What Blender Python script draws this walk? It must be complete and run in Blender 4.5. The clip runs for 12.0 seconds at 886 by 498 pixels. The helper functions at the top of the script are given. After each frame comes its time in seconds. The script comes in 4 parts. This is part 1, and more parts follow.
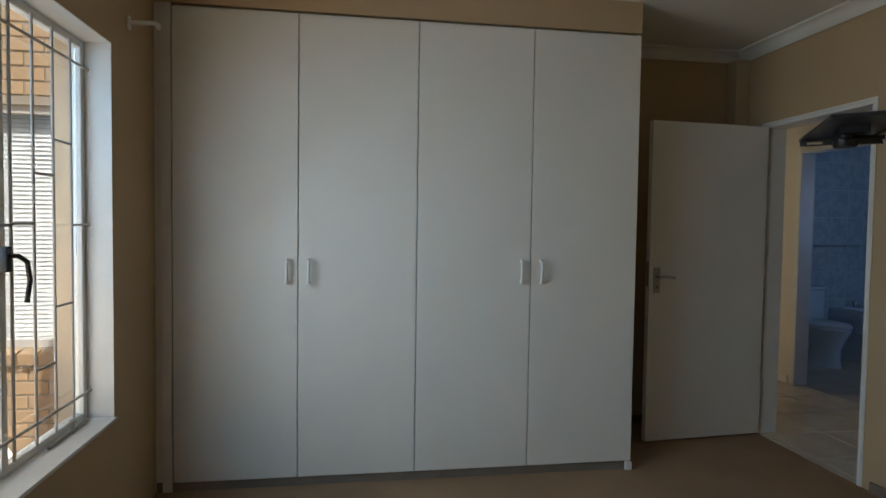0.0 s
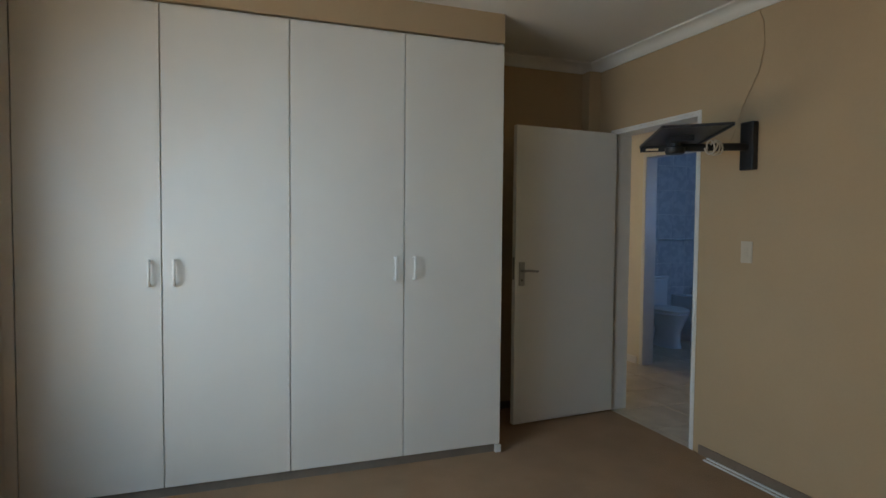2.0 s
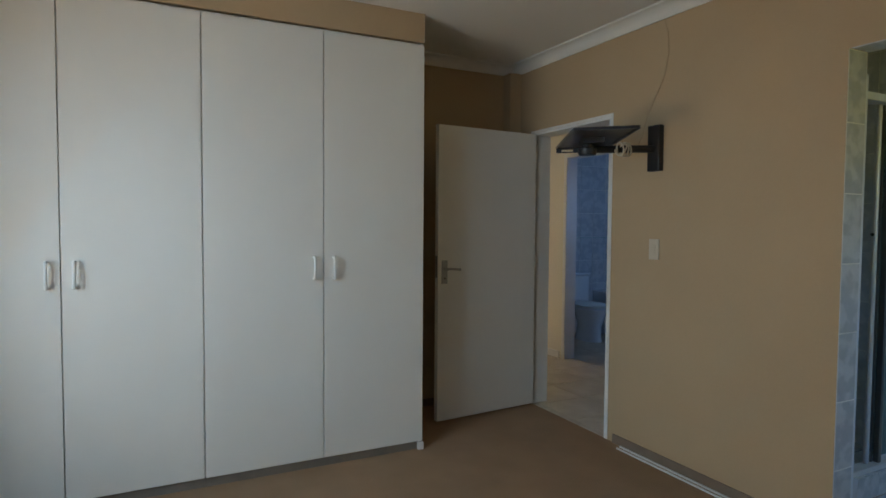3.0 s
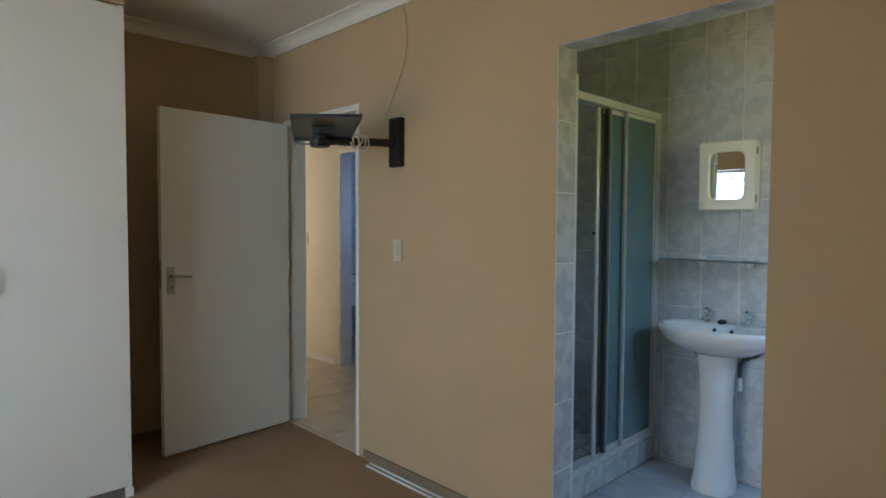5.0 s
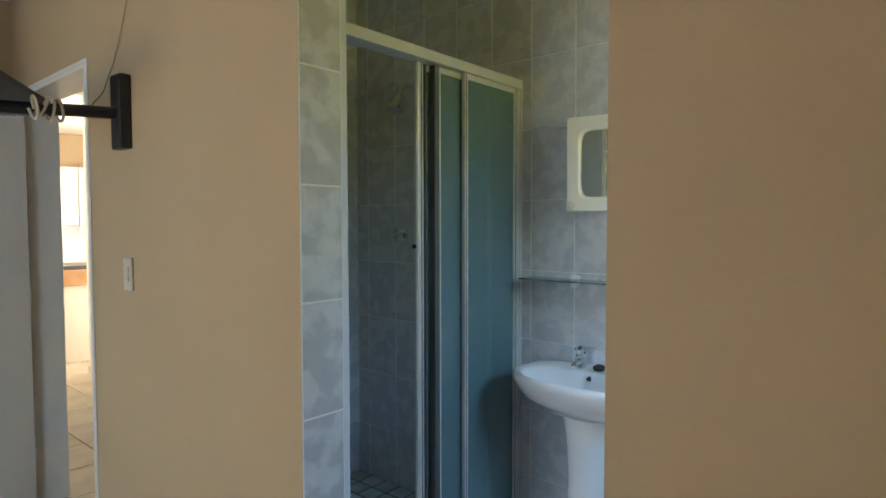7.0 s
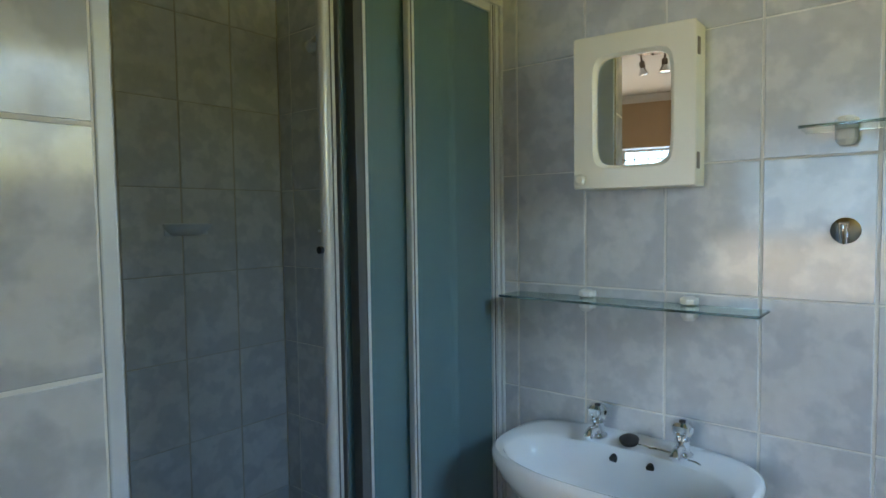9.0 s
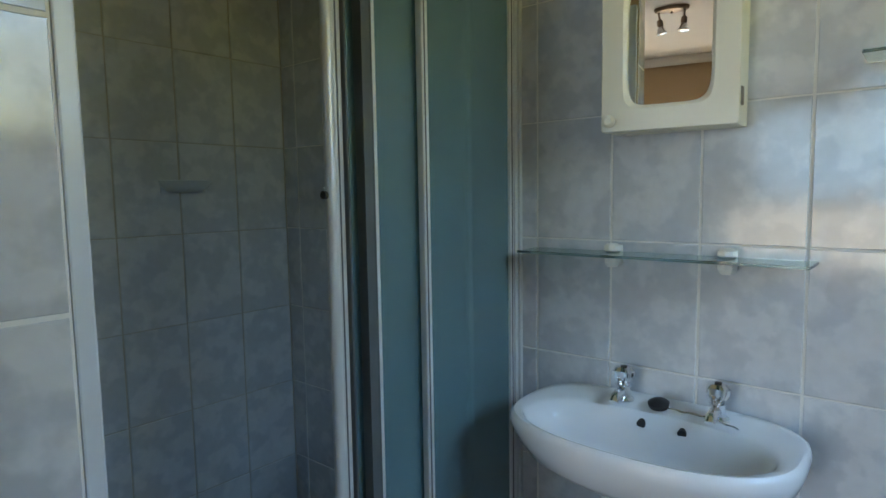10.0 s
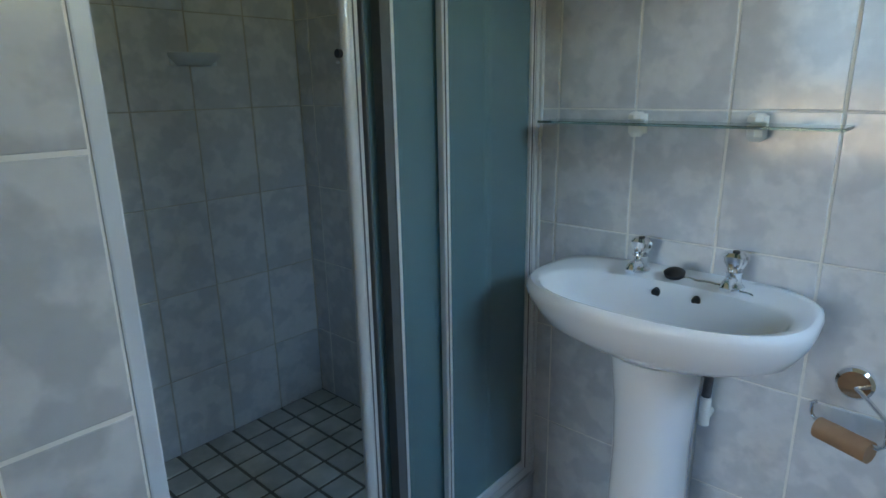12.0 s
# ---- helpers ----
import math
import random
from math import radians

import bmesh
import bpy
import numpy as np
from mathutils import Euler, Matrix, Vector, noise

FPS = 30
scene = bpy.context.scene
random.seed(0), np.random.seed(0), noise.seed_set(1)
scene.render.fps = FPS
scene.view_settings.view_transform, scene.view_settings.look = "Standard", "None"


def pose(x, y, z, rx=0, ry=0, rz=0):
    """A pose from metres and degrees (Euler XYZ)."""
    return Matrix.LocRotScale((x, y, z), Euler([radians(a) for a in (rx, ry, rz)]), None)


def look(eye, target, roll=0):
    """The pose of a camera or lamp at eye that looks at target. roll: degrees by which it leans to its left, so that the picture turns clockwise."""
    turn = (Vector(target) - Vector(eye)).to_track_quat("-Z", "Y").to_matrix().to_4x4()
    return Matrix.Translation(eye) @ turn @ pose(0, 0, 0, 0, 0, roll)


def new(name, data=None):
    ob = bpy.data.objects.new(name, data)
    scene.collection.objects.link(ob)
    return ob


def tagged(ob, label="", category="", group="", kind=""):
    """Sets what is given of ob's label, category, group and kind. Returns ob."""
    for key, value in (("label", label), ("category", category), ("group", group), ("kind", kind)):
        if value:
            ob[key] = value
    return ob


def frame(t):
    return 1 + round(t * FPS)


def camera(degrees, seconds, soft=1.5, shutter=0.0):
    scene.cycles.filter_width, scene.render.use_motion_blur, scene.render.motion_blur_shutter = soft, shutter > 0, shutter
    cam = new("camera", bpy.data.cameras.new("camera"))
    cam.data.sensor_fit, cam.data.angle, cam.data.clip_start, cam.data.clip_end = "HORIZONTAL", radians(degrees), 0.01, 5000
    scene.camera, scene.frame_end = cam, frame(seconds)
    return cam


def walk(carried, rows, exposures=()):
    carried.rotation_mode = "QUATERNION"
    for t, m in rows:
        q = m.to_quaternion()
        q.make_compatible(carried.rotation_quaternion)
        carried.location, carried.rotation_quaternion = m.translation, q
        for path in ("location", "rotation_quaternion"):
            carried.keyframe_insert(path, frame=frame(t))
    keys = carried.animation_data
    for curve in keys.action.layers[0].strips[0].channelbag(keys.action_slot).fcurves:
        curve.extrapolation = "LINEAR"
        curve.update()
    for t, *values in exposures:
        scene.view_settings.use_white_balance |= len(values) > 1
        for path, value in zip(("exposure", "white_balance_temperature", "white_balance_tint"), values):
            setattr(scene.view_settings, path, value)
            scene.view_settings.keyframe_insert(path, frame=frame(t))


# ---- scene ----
cam = camera(73.9, 12.0, soft=1.6)
PATH = [
    (0, (-2.693, -3.079, 1.363), (-2.389, -1.104, 1.283), 0.8),
    (0.5, (-2.693, -3.078, 1.359), (-2.289, -1.121, 1.277), 0.6),
    (1, (-2.703, -3.082, 1.355), (-2.198, -1.149, 1.273), 0.6),
    (1.5, (-2.688, -3.133, 1.36), (-2.093, -1.226, 1.279), 0.5),
    (2, (-2.68, -3.163, 1.37), (-1.984, -1.289, 1.285), 0.5),
    (2.5, (-2.661, -3.181, 1.372), (-1.858, -1.351, 1.286), 0.4),
    (4.3, (-2.342, -3.239, 1.37), (-1.128, -1.652, 1.282), 0.5),
    (4.5, (-2.276, -3.211, 1.365), (-0.997, -1.675, 1.279), 0.4),
    (5, (-2.032, -3.179, 1.377), (-0.644, -1.741, 1.29), 0.3),
    (5.5, (-1.753, -3.144, 1.388), (-0.291, -1.782, 1.297), 0.3),
    (6, (-1.455, -3.118, 1.407), (0.04, -1.794, 1.312), 0.1),
    (6.5, (-1.158, -3.043, 1.394), (0.356, -1.739, 1.306), 0.0),
    (7, (-0.878, -2.963, 1.411), (0.641, -1.665, 1.324), -0.1),
    (7.5, (-0.613, -2.872, 1.428), (0.921, -1.591, 1.337), -0.3),
    (7.7, (-0.529, -2.84, 1.431), (1.004, -1.56, 1.337), -0.4),
    (9.3, (-0.108, -2.457, 1.37), (1.441, -1.197, 1.263), -0.8),
    (9.5, (-0.093, -2.443, 1.353), (1.45, -1.177, 1.236), -0.8),
    (10, (-0.077, -2.421, 1.328), (1.452, -1.144, 1.143), -0.9),
    (10.5, (-0.074, -2.426, 1.314), (1.429, -1.138, 1.03), -0.9),
    (11, (-0.075, -2.425, 1.298), (1.409, -1.135, 0.933), -1.0),
    (11.5, (-0.078, -2.418, 1.282), (1.389, -1.135, 0.831), -1.0),
    (12, (-0.081, -2.415, 1.268), (1.363, -1.136, 0.738), -1.0),
]
EXPOSURES = [(0, -0.8), (1.5, -0.42), (2.7, -0.35), (4.5, 0.1), (5.0, 0.2), (5.5, 0.38), (6.2, 0.45), (7.0, 0.55), (7.7, 0.55), (9.5, 0.42), (12.0, 0.48)]
walk(cam, [(t, look(eye, target, roll)) for t, eye, target, roll in PATH], EXPOSURES)

# ---- world, sun, large lights ----
world = bpy.data.worlds.new("world")
scene.world = world
world.use_nodes = True
wn = world.node_tree
sky = wn.nodes.new("ShaderNodeTexSky")
sky.sky_type, sky.sun_disc = "NISHITA", False
sky.sun_elevation, sky.sun_rotation = radians(48), radians(172)
wn.links.new(sky.outputs[0], wn.nodes["Background"].inputs[0])
wn.nodes["Background"].inputs[1].default_value = 0.15
sun = new("sun", bpy.data.lights.new("sun", "SUN"))
sun.data.energy, sun.data.angle, sun.data.color = 5.0, radians(0.5), (1.0, 0.94, 0.84)
sun.matrix_world = look((0.35, -2.2, 2.5), (0, 0, 0))


def window_light(name, eye, target, w, h, watts, color, spread=180):
    ob = new(name, bpy.data.lights.new(name, "AREA"))
    ob.data.shape, ob.data.size, ob.data.size_y = "RECTANGLE", w, h
    ob.data.energy, ob.data.color, ob.data.spread = watts, color, radians(spread)
    ob.matrix_world = look(eye, target)
    return ob


window_light("bedroom_sky_light", (-4.06, -1.56, 1.75), (-0.8, 0.25, 0.20), 1.55, 1.15, 22, (0.43, 0.71, 1.0), 120)
window_light("bedroom_ground_light", (-4.08, -1.52, 0.75), (-2.9, -1.56, 1.42), 1.55, 0.95, 22, (1.0, 0.83, 0.60), 170)
window_light("bathroom_sky_light", (0.62, -3.63, 1.84), (0.75, -2.5, 0.10), 0.66, 0.5, 8.0, (0.20, 0.49, 1.0), 115)
window_light("bathroom_garden_light", (0.62, -3.63, 1.79), (0.55, -1.0, 1.45), 0.66, 0.5, 3.6, (1.0, 0.92, 0.20))
window_light("second_bathroom_window_light", (2.3, 0.12, 1.55), (2.3, 3, 1.0), 0.8, 0.7, 8, (0.22, 0.46, 1.0))
window_light("kitchen_window_light", (3.75, 4.3, 1.6), (0.2, 2.2, 0.8), 1.5, 1.1, 170, (1.0, 0.95, 0.88), 130)


# ---- materials ----
def mat(name, color, rough=0.6, metal=0.0, vary=0.06, scale=6.0, fine=90.0, bump=0.05, bump_scale=None, spec=None, coat=0.0):
    """A painted or plain surface: two scales of variation in colour, one in relief."""
    m = bpy.data.materials.new(name)
    m.use_nodes = True
    nt = m.node_tree
    p = nt.nodes["Principled BSDF"]
    tc = nt.nodes.new("ShaderNodeTexCoord")
    n1, n2 = nt.nodes.new("ShaderNodeTexNoise"), nt.nodes.new("ShaderNodeTexNoise")
    n1.inputs["Scale"].default_value, n1.inputs["Detail"].default_value = scale, 5
    n2.inputs["Scale"].default_value, n2.inputs["Detail"].default_value = fine, 3
    add = nt.nodes.new("ShaderNodeMath")
    add.operation = "MULTIPLY_ADD"
    add.inputs[1].default_value = 0.35
    ramp = nt.nodes.new("ShaderNodeMapRange")
    ramp.inputs[1].default_value, ramp.inputs[2].default_value = 0.35, 1.0
    ramp.inputs[3].default_value, ramp.inputs[4].default_value = 1 - vary, 1 + vary
    hsv = nt.nodes.new("ShaderNodeHueSaturation")
    hsv.inputs["Color"].default_value = (*color, 1)
    for n in (n1, n2):
        nt.links.new(tc.outputs["Object"], n.inputs["Vector"])
    nt.links.new(n2.outputs[0], add.inputs[0])
    nt.links.new(n1.outputs[0], add.inputs[2])
    nt.links.new(add.outputs[0], ramp.inputs[0])
    nt.links.new(ramp.outputs[0], hsv.inputs["Value"])
    nt.links.new(hsv.outputs[0], p.inputs["Base Color"])
    p.inputs["Roughness"].default_value, p.inputs["Metallic"].default_value = rough, metal
    if spec is not None:
        p.inputs["Specular IOR Level"].default_value = spec
    p.inputs["Coat Weight"].default_value = coat
    if bump:
        b = nt.nodes.new("ShaderNodeBump")
        b.inputs["Strength"].default_value, b.inputs["Distance"].default_value = bump, 0.004
        if bump_scale:
            n3 = nt.nodes.new("ShaderNodeTexNoise")
            n3.inputs["Scale"].default_value = bump_scale
            nt.links.new(tc.outputs["Object"], n3.inputs["Vector"])
            nt.links.new(n3.outputs[0], b.inputs["Height"])
        else:
            nt.links.new(add.outputs[0], b.inputs["Height"])
        nt.links.new(b.outputs[0], p.inputs["Normal"])
    return m


def glaze(name, light, dark, rough, scale=7.0, low=0.45, high=0.62, bump=0.06):
    """Glazed ceramic with a cloudy print that differs from tile to tile."""
    m = bpy.data.materials.new(name)
    m.use_nodes = True
    nt = m.node_tree
    p = nt.nodes["Principled BSDF"]
    tc, info = nt.nodes.new("ShaderNodeTexCoord"), nt.nodes.new("ShaderNodeObjectInfo")
    geo = nt.nodes.new("ShaderNodeNewGeometry")
    mul = nt.nodes.new("ShaderNodeMath")
    mul.operation = "MULTIPLY"
    mul.inputs[1].default_value = 37.0
    isl = nt.nodes.new("ShaderNodeMath")
    isl.operation = "MULTIPLY_ADD"
    isl.inputs[1].default_value = 23.0
    add = nt.nodes.new("ShaderNodeVectorMath")
    add.operation = "ADD"
    nt.links.new(info.outputs["Random"], mul.inputs[0])
    nt.links.new(geo.outputs["Random Per Island"], isl.inputs[0])
    nt.links.new(mul.outputs[0], isl.inputs[2])
    nt.links.new(tc.outputs["Object"], add.inputs[0])
    nt.links.new(isl.outputs[0], add.inputs[1])
    n = nt.nodes.new("ShaderNodeTexNoise")
    n.inputs["Scale"].default_value, n.inputs["Detail"].default_value, n.inputs["Roughness"].default_value = scale, 4, 0.5
    nt.links.new(add.outputs[0], n.inputs["Vector"])
    n2 = nt.nodes.new("ShaderNodeTexNoise")
    n2.inputs["Scale"].default_value, n2.inputs["Detail"].default_value = scale * 3, 3
    nt.links.new(add.outputs[0], n2.inputs["Vector"])
    ramp = nt.nodes.new("ShaderNodeValToRGB")
    ramp.color_ramp.elements[0].position, ramp.color_ramp.elements[0].color = low, (*dark, 1)
    ramp.color_ramp.elements[1].position, ramp.color_ramp.elements[1].color = high, (*light, 1)
    mid = ramp.color_ramp.elements.new((low + high) / 2)
    mid.color = (*[d * 0.55 + l * 0.45 for d, l in zip(dark, light)], 1)
    nt.links.new(n.outputs[0], ramp.inputs[0])
    mix = nt.nodes.new("ShaderNodeMixRGB")
    mix.blend_type = "MULTIPLY"
    mix.inputs[0].default_value = 0.18
    nt.links.new(ramp.outputs[0], mix.inputs[1])
    nt.links.new(n2.outputs[0], mix.inputs[2])
    nt.links.new(mix.outputs[0], p.inputs["Base Color"])
    p.inputs["Roughness"].default_value = rough
    b = nt.nodes.new("ShaderNodeBump")
    b.inputs["Strength"].default_value, b.inputs["Distance"].default_value = bump, 0.002
    n3 = nt.nodes.new("ShaderNodeTexNoise")
    n3.inputs["Scale"].default_value = 55
    nt.links.new(add.outputs[0], n3.inputs["Vector"])
    nt.links.new(n3.outputs[0], b.inputs["Height"])
    nt.links.new(b.outputs[0], p.inputs["Normal"])
    return m


def glass(name, color, rough, bump=0.0):
    m = bpy.data.materials.new(name)
    m.use_nodes = True
    nt = m.node_tree
    p = nt.nodes["Principled BSDF"]
    p.inputs["Base Color"].default_value = (*color, 1)
    p.inputs["Roughness"].default_value, p.inputs["Transmission Weight"].default_value = rough, 1.0
    p.inputs["IOR"].default_value = 1.45
    if bump:
        v = nt.nodes.new("ShaderNodeTexVoronoi")
        v.inputs["Scale"].default_value = 140
        tc = nt.nodes.new("ShaderNodeTexCoord")
        b = nt.nodes.new("ShaderNodeBump")
        b.inputs["Strength"].default_value, b.inputs["Distance"].default_value = bump, 0.003
        nt.links.new(tc.outputs["Object"], v.inputs["Vector"])
        nt.links.new(v.outputs[0], b.inputs["Height"])
        nt.links.new(b.outputs[0], p.inputs["Normal"])
    return m


M_WALL = mat("cream_plaster", (0.52, 0.375, 0.22), 0.75, vary=0.05, scale=2.2, fine=60, bump=0.25, bump_scale=140)
M_HALL = mat("pale_plaster", (0.80, 0.74, 0.62), 0.7, vary=0.04, scale=2.0, fine=60, bump=0.2, bump_scale=140)
M_CEIL = mat("ceiling_paint", (0.78, 0.75, 0.69), 0.85, vary=0.03, scale=1.5, bump=0.1)
M_CORN = mat("cornice_paint", (0.80, 0.77, 0.70), 0.7, vary=0.04, bump=0.08)
M_CARPET = mat("brown_carpet", (0.40, 0.255, 0.15), 0.98, vary=0.15, scale=3.0, fine=420, bump=1.0, bump_scale=650, spec=0.1)
M_BOARD = mat("wardrobe_board", (0.80, 0.77, 0.70), 0.42, vary=0.03, scale=3.0, fine=160, bump=0.05, bump_scale=260)
M_PLINTH = mat("plinth_board", (0.22, 0.18, 0.14), 0.6, vary=0.15, scale=9)
M_DOOR = mat("door_paint", (0.80, 0.78, 0.73), 0.42, vary=0.03, scale=2.5, bump=0.05)
M_FRAME = mat("frame_enamel", (0.80, 0.78, 0.74), 0.35, vary=0.05, scale=9, bump=0.06)
M_SKIRT = mat("skirting_brown", (0.23, 0.17, 0.12), 0.6, vary=0.15, scale=9)
M_PLASTIC = mat("white_plastic", (0.82, 0.81, 0.76), 0.35, vary=0.02, bump=0)
M_SWITCH = mat("aged_plastic", (0.62, 0.55, 0.43), 0.4, vary=0.04, bump=0)
M_IVORY = mat("ivory_plastic", (0.82, 0.78, 0.64), 0.35, vary=0.03, bump=0)
M_BLACK = mat("black_metal", (0.018, 0.018, 0.02), 0.4, vary=0.2, scale=30, bump=0.03)
M_SHEET = mat("grey_black_sheet_steel", (0.045, 0.045, 0.05), 0.38, 0.3, vary=0.2, scale=20, bump=0.03)
M_RUBBER = mat("black_rubber", (0.02, 0.02, 0.022), 0.5, vary=0.1, bump=0)
M_CHROME = mat("chrome", (0.80, 0.81, 0.83), 0.08, 1.0, vary=0.03, bump=0)
M_BRONZE = mat("brushed_bronze", (0.26, 0.20, 0.15), 0.4, 0.7, vary=0.08, bump=0.02)
M_BRUSHED = mat("brushed_steel", (0.36, 0.35, 0.33), 0.35, 1.0, vary=0.06, bump=0.03)
M_ALU = mat("white_aluminium", (0.66, 0.67, 0.66), 0.3, 0.15, vary=0.04, scale=12, bump=0.02)
M_SEAL = mat("grey_seal", (0.10, 0.11, 0.11), 0.55, vary=0.1, bump=0)
M_CHINA = mat("white_vitreous_china", (0.84, 0.85, 0.86), 0.08, vary=0.015, bump=0.0, coat=0.4)
M_GROUT = mat("wall_grout", (0.82, 0.81, 0.77), 0.8, vary=0.06, scale=20, bump=0.2)
# darker, browner and more mottled than the wall grout
M_SGROUT = mat("tan_shower_grout", (0.46, 0.42, 0.34), 0.8, vary=0.2, scale=12, bump=0.2)
M_DGROUT = mat("dark_grout", (0.15, 0.14, 0.12), 0.85, vary=0.2, scale=25, bump=0.2)
M_FGROUT = mat("floor_grout", (0.33, 0.28, 0.22), 0.85, vary=0.15, scale=20, bump=0.2)
M_TILE = glaze("cloudy_wall_tile", (0.73, 0.74, 0.75), (0.62, 0.64, 0.665), 0.09, scale=13, low=0.45, high=0.55)
M_STILE = glaze("cloudy_reveal_tile", (0.72, 0.73, 0.74), (0.56, 0.58, 0.60), 0.10, scale=11, low=0.45, high=0.56)
M_FTILE = glaze("floor_tile", (0.68, 0.58, 0.44), (0.58, 0.48, 0.35), 0.3, scale=4)
M_BTILE = glaze("pale_floor_tile", (0.60, 0.64, 0.70), (0.50, 0.54, 0.60), 0.25, scale=5)
M_MOSAIC = glaze("mosaic_tile", (0.62, 0.61, 0.56), (0.47, 0.47, 0.43), 0.45, scale=9)
M_TRIM = mat("tile_trim", (0.66, 0.70, 0.74), 0.3, vary=0.05, scale=14, bump=0.03)
M_GLASS = glass("clear_glass", (0.98, 0.99, 0.99), 0.0)
M_SHELF = glass("green_edge_glass", (0.62, 0.84, 0.80), 0.0)
M_OBSCURE = glass("obscure_glass", (0.31, 0.47, 0.49), 0.25, 0.3)
M_OBSCURE.node_tree.nodes["Principled BSDF"].inputs["Transmission Weight"].default_value = 0.72
M_FROST = glass("frosted_glass", (0.97, 0.98, 0.95), 0.45, 0.3)
M_MIRROR = mat("mirror", (0.90, 0.91, 0.90), 0.01, 1.0, vary=0.0, bump=0)
M_BRICK = mat("orange_brick", (0.70, 0.50, 0.30), 0.85, vary=0.2, scale=7, fine=70, bump=0.5)
M_MORTAR = mat("mortar", (0.52, 0.46, 0.37), 0.9, vary=0.12, scale=15, bump=0.4)
M_CARD = mat("brown_cardboard", (0.36, 0.21, 0.12), 0.85, vary=0.1, scale=40, bump=0.1)
M_GRASS = mat("dry_lawn", (0.16, 0.15, 0.05), 0.95, vary=0.5, scale=2.5, fine=40, bump=0.8)
M_LEAF = mat("leaf_green", (0.09, 0.12, 0.03), 0.6, vary=0.35, scale=3, bump=0)
M_BARK = mat("bark", (0.16, 0.11, 0.07), 0.9, vary=0.3, scale=12, bump=0.6)
M_WOOD = mat("counter_wood", (0.42, 0.22, 0.09), 0.45, vary=0.25, scale=8, bump=0.1)
M_DARK = mat("dark_counter", (0.05, 0.045, 0.045), 0.3, vary=0.2, scale=20, bump=0.05)
M_HOSE = mat("grey_braided_hose", (0.12, 0.12, 0.125), 0.5, 0.4, vary=0.3, scale=120, bump=0.3)
M_BAR = mat("bar_enamel", (0.46, 0.42, 0.38), 0.45, vary=0.1, scale=30, bump=0.05)
M_BLIND = mat("blind_slat", (0.82, 0.85, 0.88), 0.6, vary=0.05, bump=0)


# ---- mesh helpers ----
def box(bm, x0, y0, z0, x1, y1, z1, bevel=0.0, seg=2):
    m = Matrix.LocRotScale(((x0 + x1) / 2, (y0 + y1) / 2, (z0 + z1) / 2), None, (abs(x1 - x0), abs(y1 - y0), abs(z1 - z0)))
    r = bmesh.ops.create_cube(bm, size=1, matrix=m)
    if bevel:
        edges = list({e for v in r["verts"] for e in v.link_edges})
        bmesh.ops.bevel(bm, geom=edges, offset=bevel, segments=seg, profile=0.6, affect="EDGES")
    return bm


def tube(bm, p, q, r, seg=12, r2=None):
    p, q = Vector(p), Vector(q)
    m = Matrix.Translation((p + q) / 2) @ (q - p).to_track_quat("Z", "Y").to_matrix().to_4x4()
    bmesh.ops.create_cone(bm, cap_ends=True, segments=seg, radius1=r, radius2=r if r2 is None else r2, depth=(q - p).length, matrix=m)
    return bm


def pipe(bm, pts, r, seg=10):
    """A round bar swept along points, with capped ends."""
    pts = [Vector(p) for p in pts]
    rings, side = [], None
    for i, p in enumerate(pts):
        d = (pts[min(i + 1, len(pts) - 1)] - pts[max(i - 1, 0)]).normalized()
        if side is None:
            side = d.orthogonal().normalized()
        side = (side - d * side.dot(d)).normalized()
        up = d.cross(side)
        rings.append([bm.verts.new(p + r * (math.cos(a) * side + math.sin(a) * up)) for a in (2 * math.pi * k / seg for k in range(seg))])
    for a, b in zip(rings, rings[1:]):
        for k in range(seg):
            bm.faces.new((a[k], a[(k + 1) % seg], b[(k + 1) % seg], b[k]))
    bm.faces.new(rings[0][::-1])
    bm.faces.new(rings[-1])
    return bm


def lathe(bm, profile, center, axis="z", seg=24, sx=1.0, sy=1.0):
    """Turn (radius, height) pairs about an axis through center."""
    c = Vector(center)
    rings = []
    for r, h in profile:
        ring = []
        for k in range(seg):
            a = 2 * math.pi * k / seg
            u, v = r * math.cos(a) * sx, r * math.sin(a) * sy
            ring.append(bm.verts.new(c + Vector({"z": (u, v, h), "x": (h, u, v), "y": (u, h, v)}[axis])))
        rings.append(ring)
    for a, b in zip(rings, rings[1:]):
        for k in range(seg):
            bm.faces.new((a[k], a[(k + 1) % seg], b[(k + 1) % seg], b[k]))
    bm.faces.new(rings[0][::-1])
    bm.faces.new(rings[-1])
    bmesh.ops.recalc_face_normals(bm, faces=bm.faces[:])
    return bm


def loft(bm, rings):
    """Skin closed loops of equal length, capped at both ends."""
    vs = [[bm.verts.new(p) for p in ring] for ring in rings]
    n = len(vs[0])
    for a, b in zip(vs, vs[1:]):
        for k in range(n):
            bm.faces.new((a[k], a[(k + 1) % n], b[(k + 1) % n], b[k]))
    bm.faces.new(vs[0][::-1])
    bm.faces.new(vs[-1])
    bmesh.ops.recalc_face_normals(bm, faces=bm.faces[:])
    return bm


def link(name, bm, material, smooth=False):
    me = bpy.data.meshes.new(name)
    bm.to_mesh(me)
    bm.free()
    me.materials.append(material)
    if smooth:
        for f in me.polygons:
            f.use_smooth = True
        me.set_sharp_from_angle(angle=radians(40))
    return new(name, me)


def part(name, bm, material, parent, label="", smooth=False):
    ob = link(name, bm, material, smooth)
    ob.parent = parent
    if label:
        tagged(ob, label)
    return ob


def thing(name, label, category, group="", at=(0, 0, 0)):
    ob = tagged(new(name), label, category, group)
    ob.location = at
    return ob


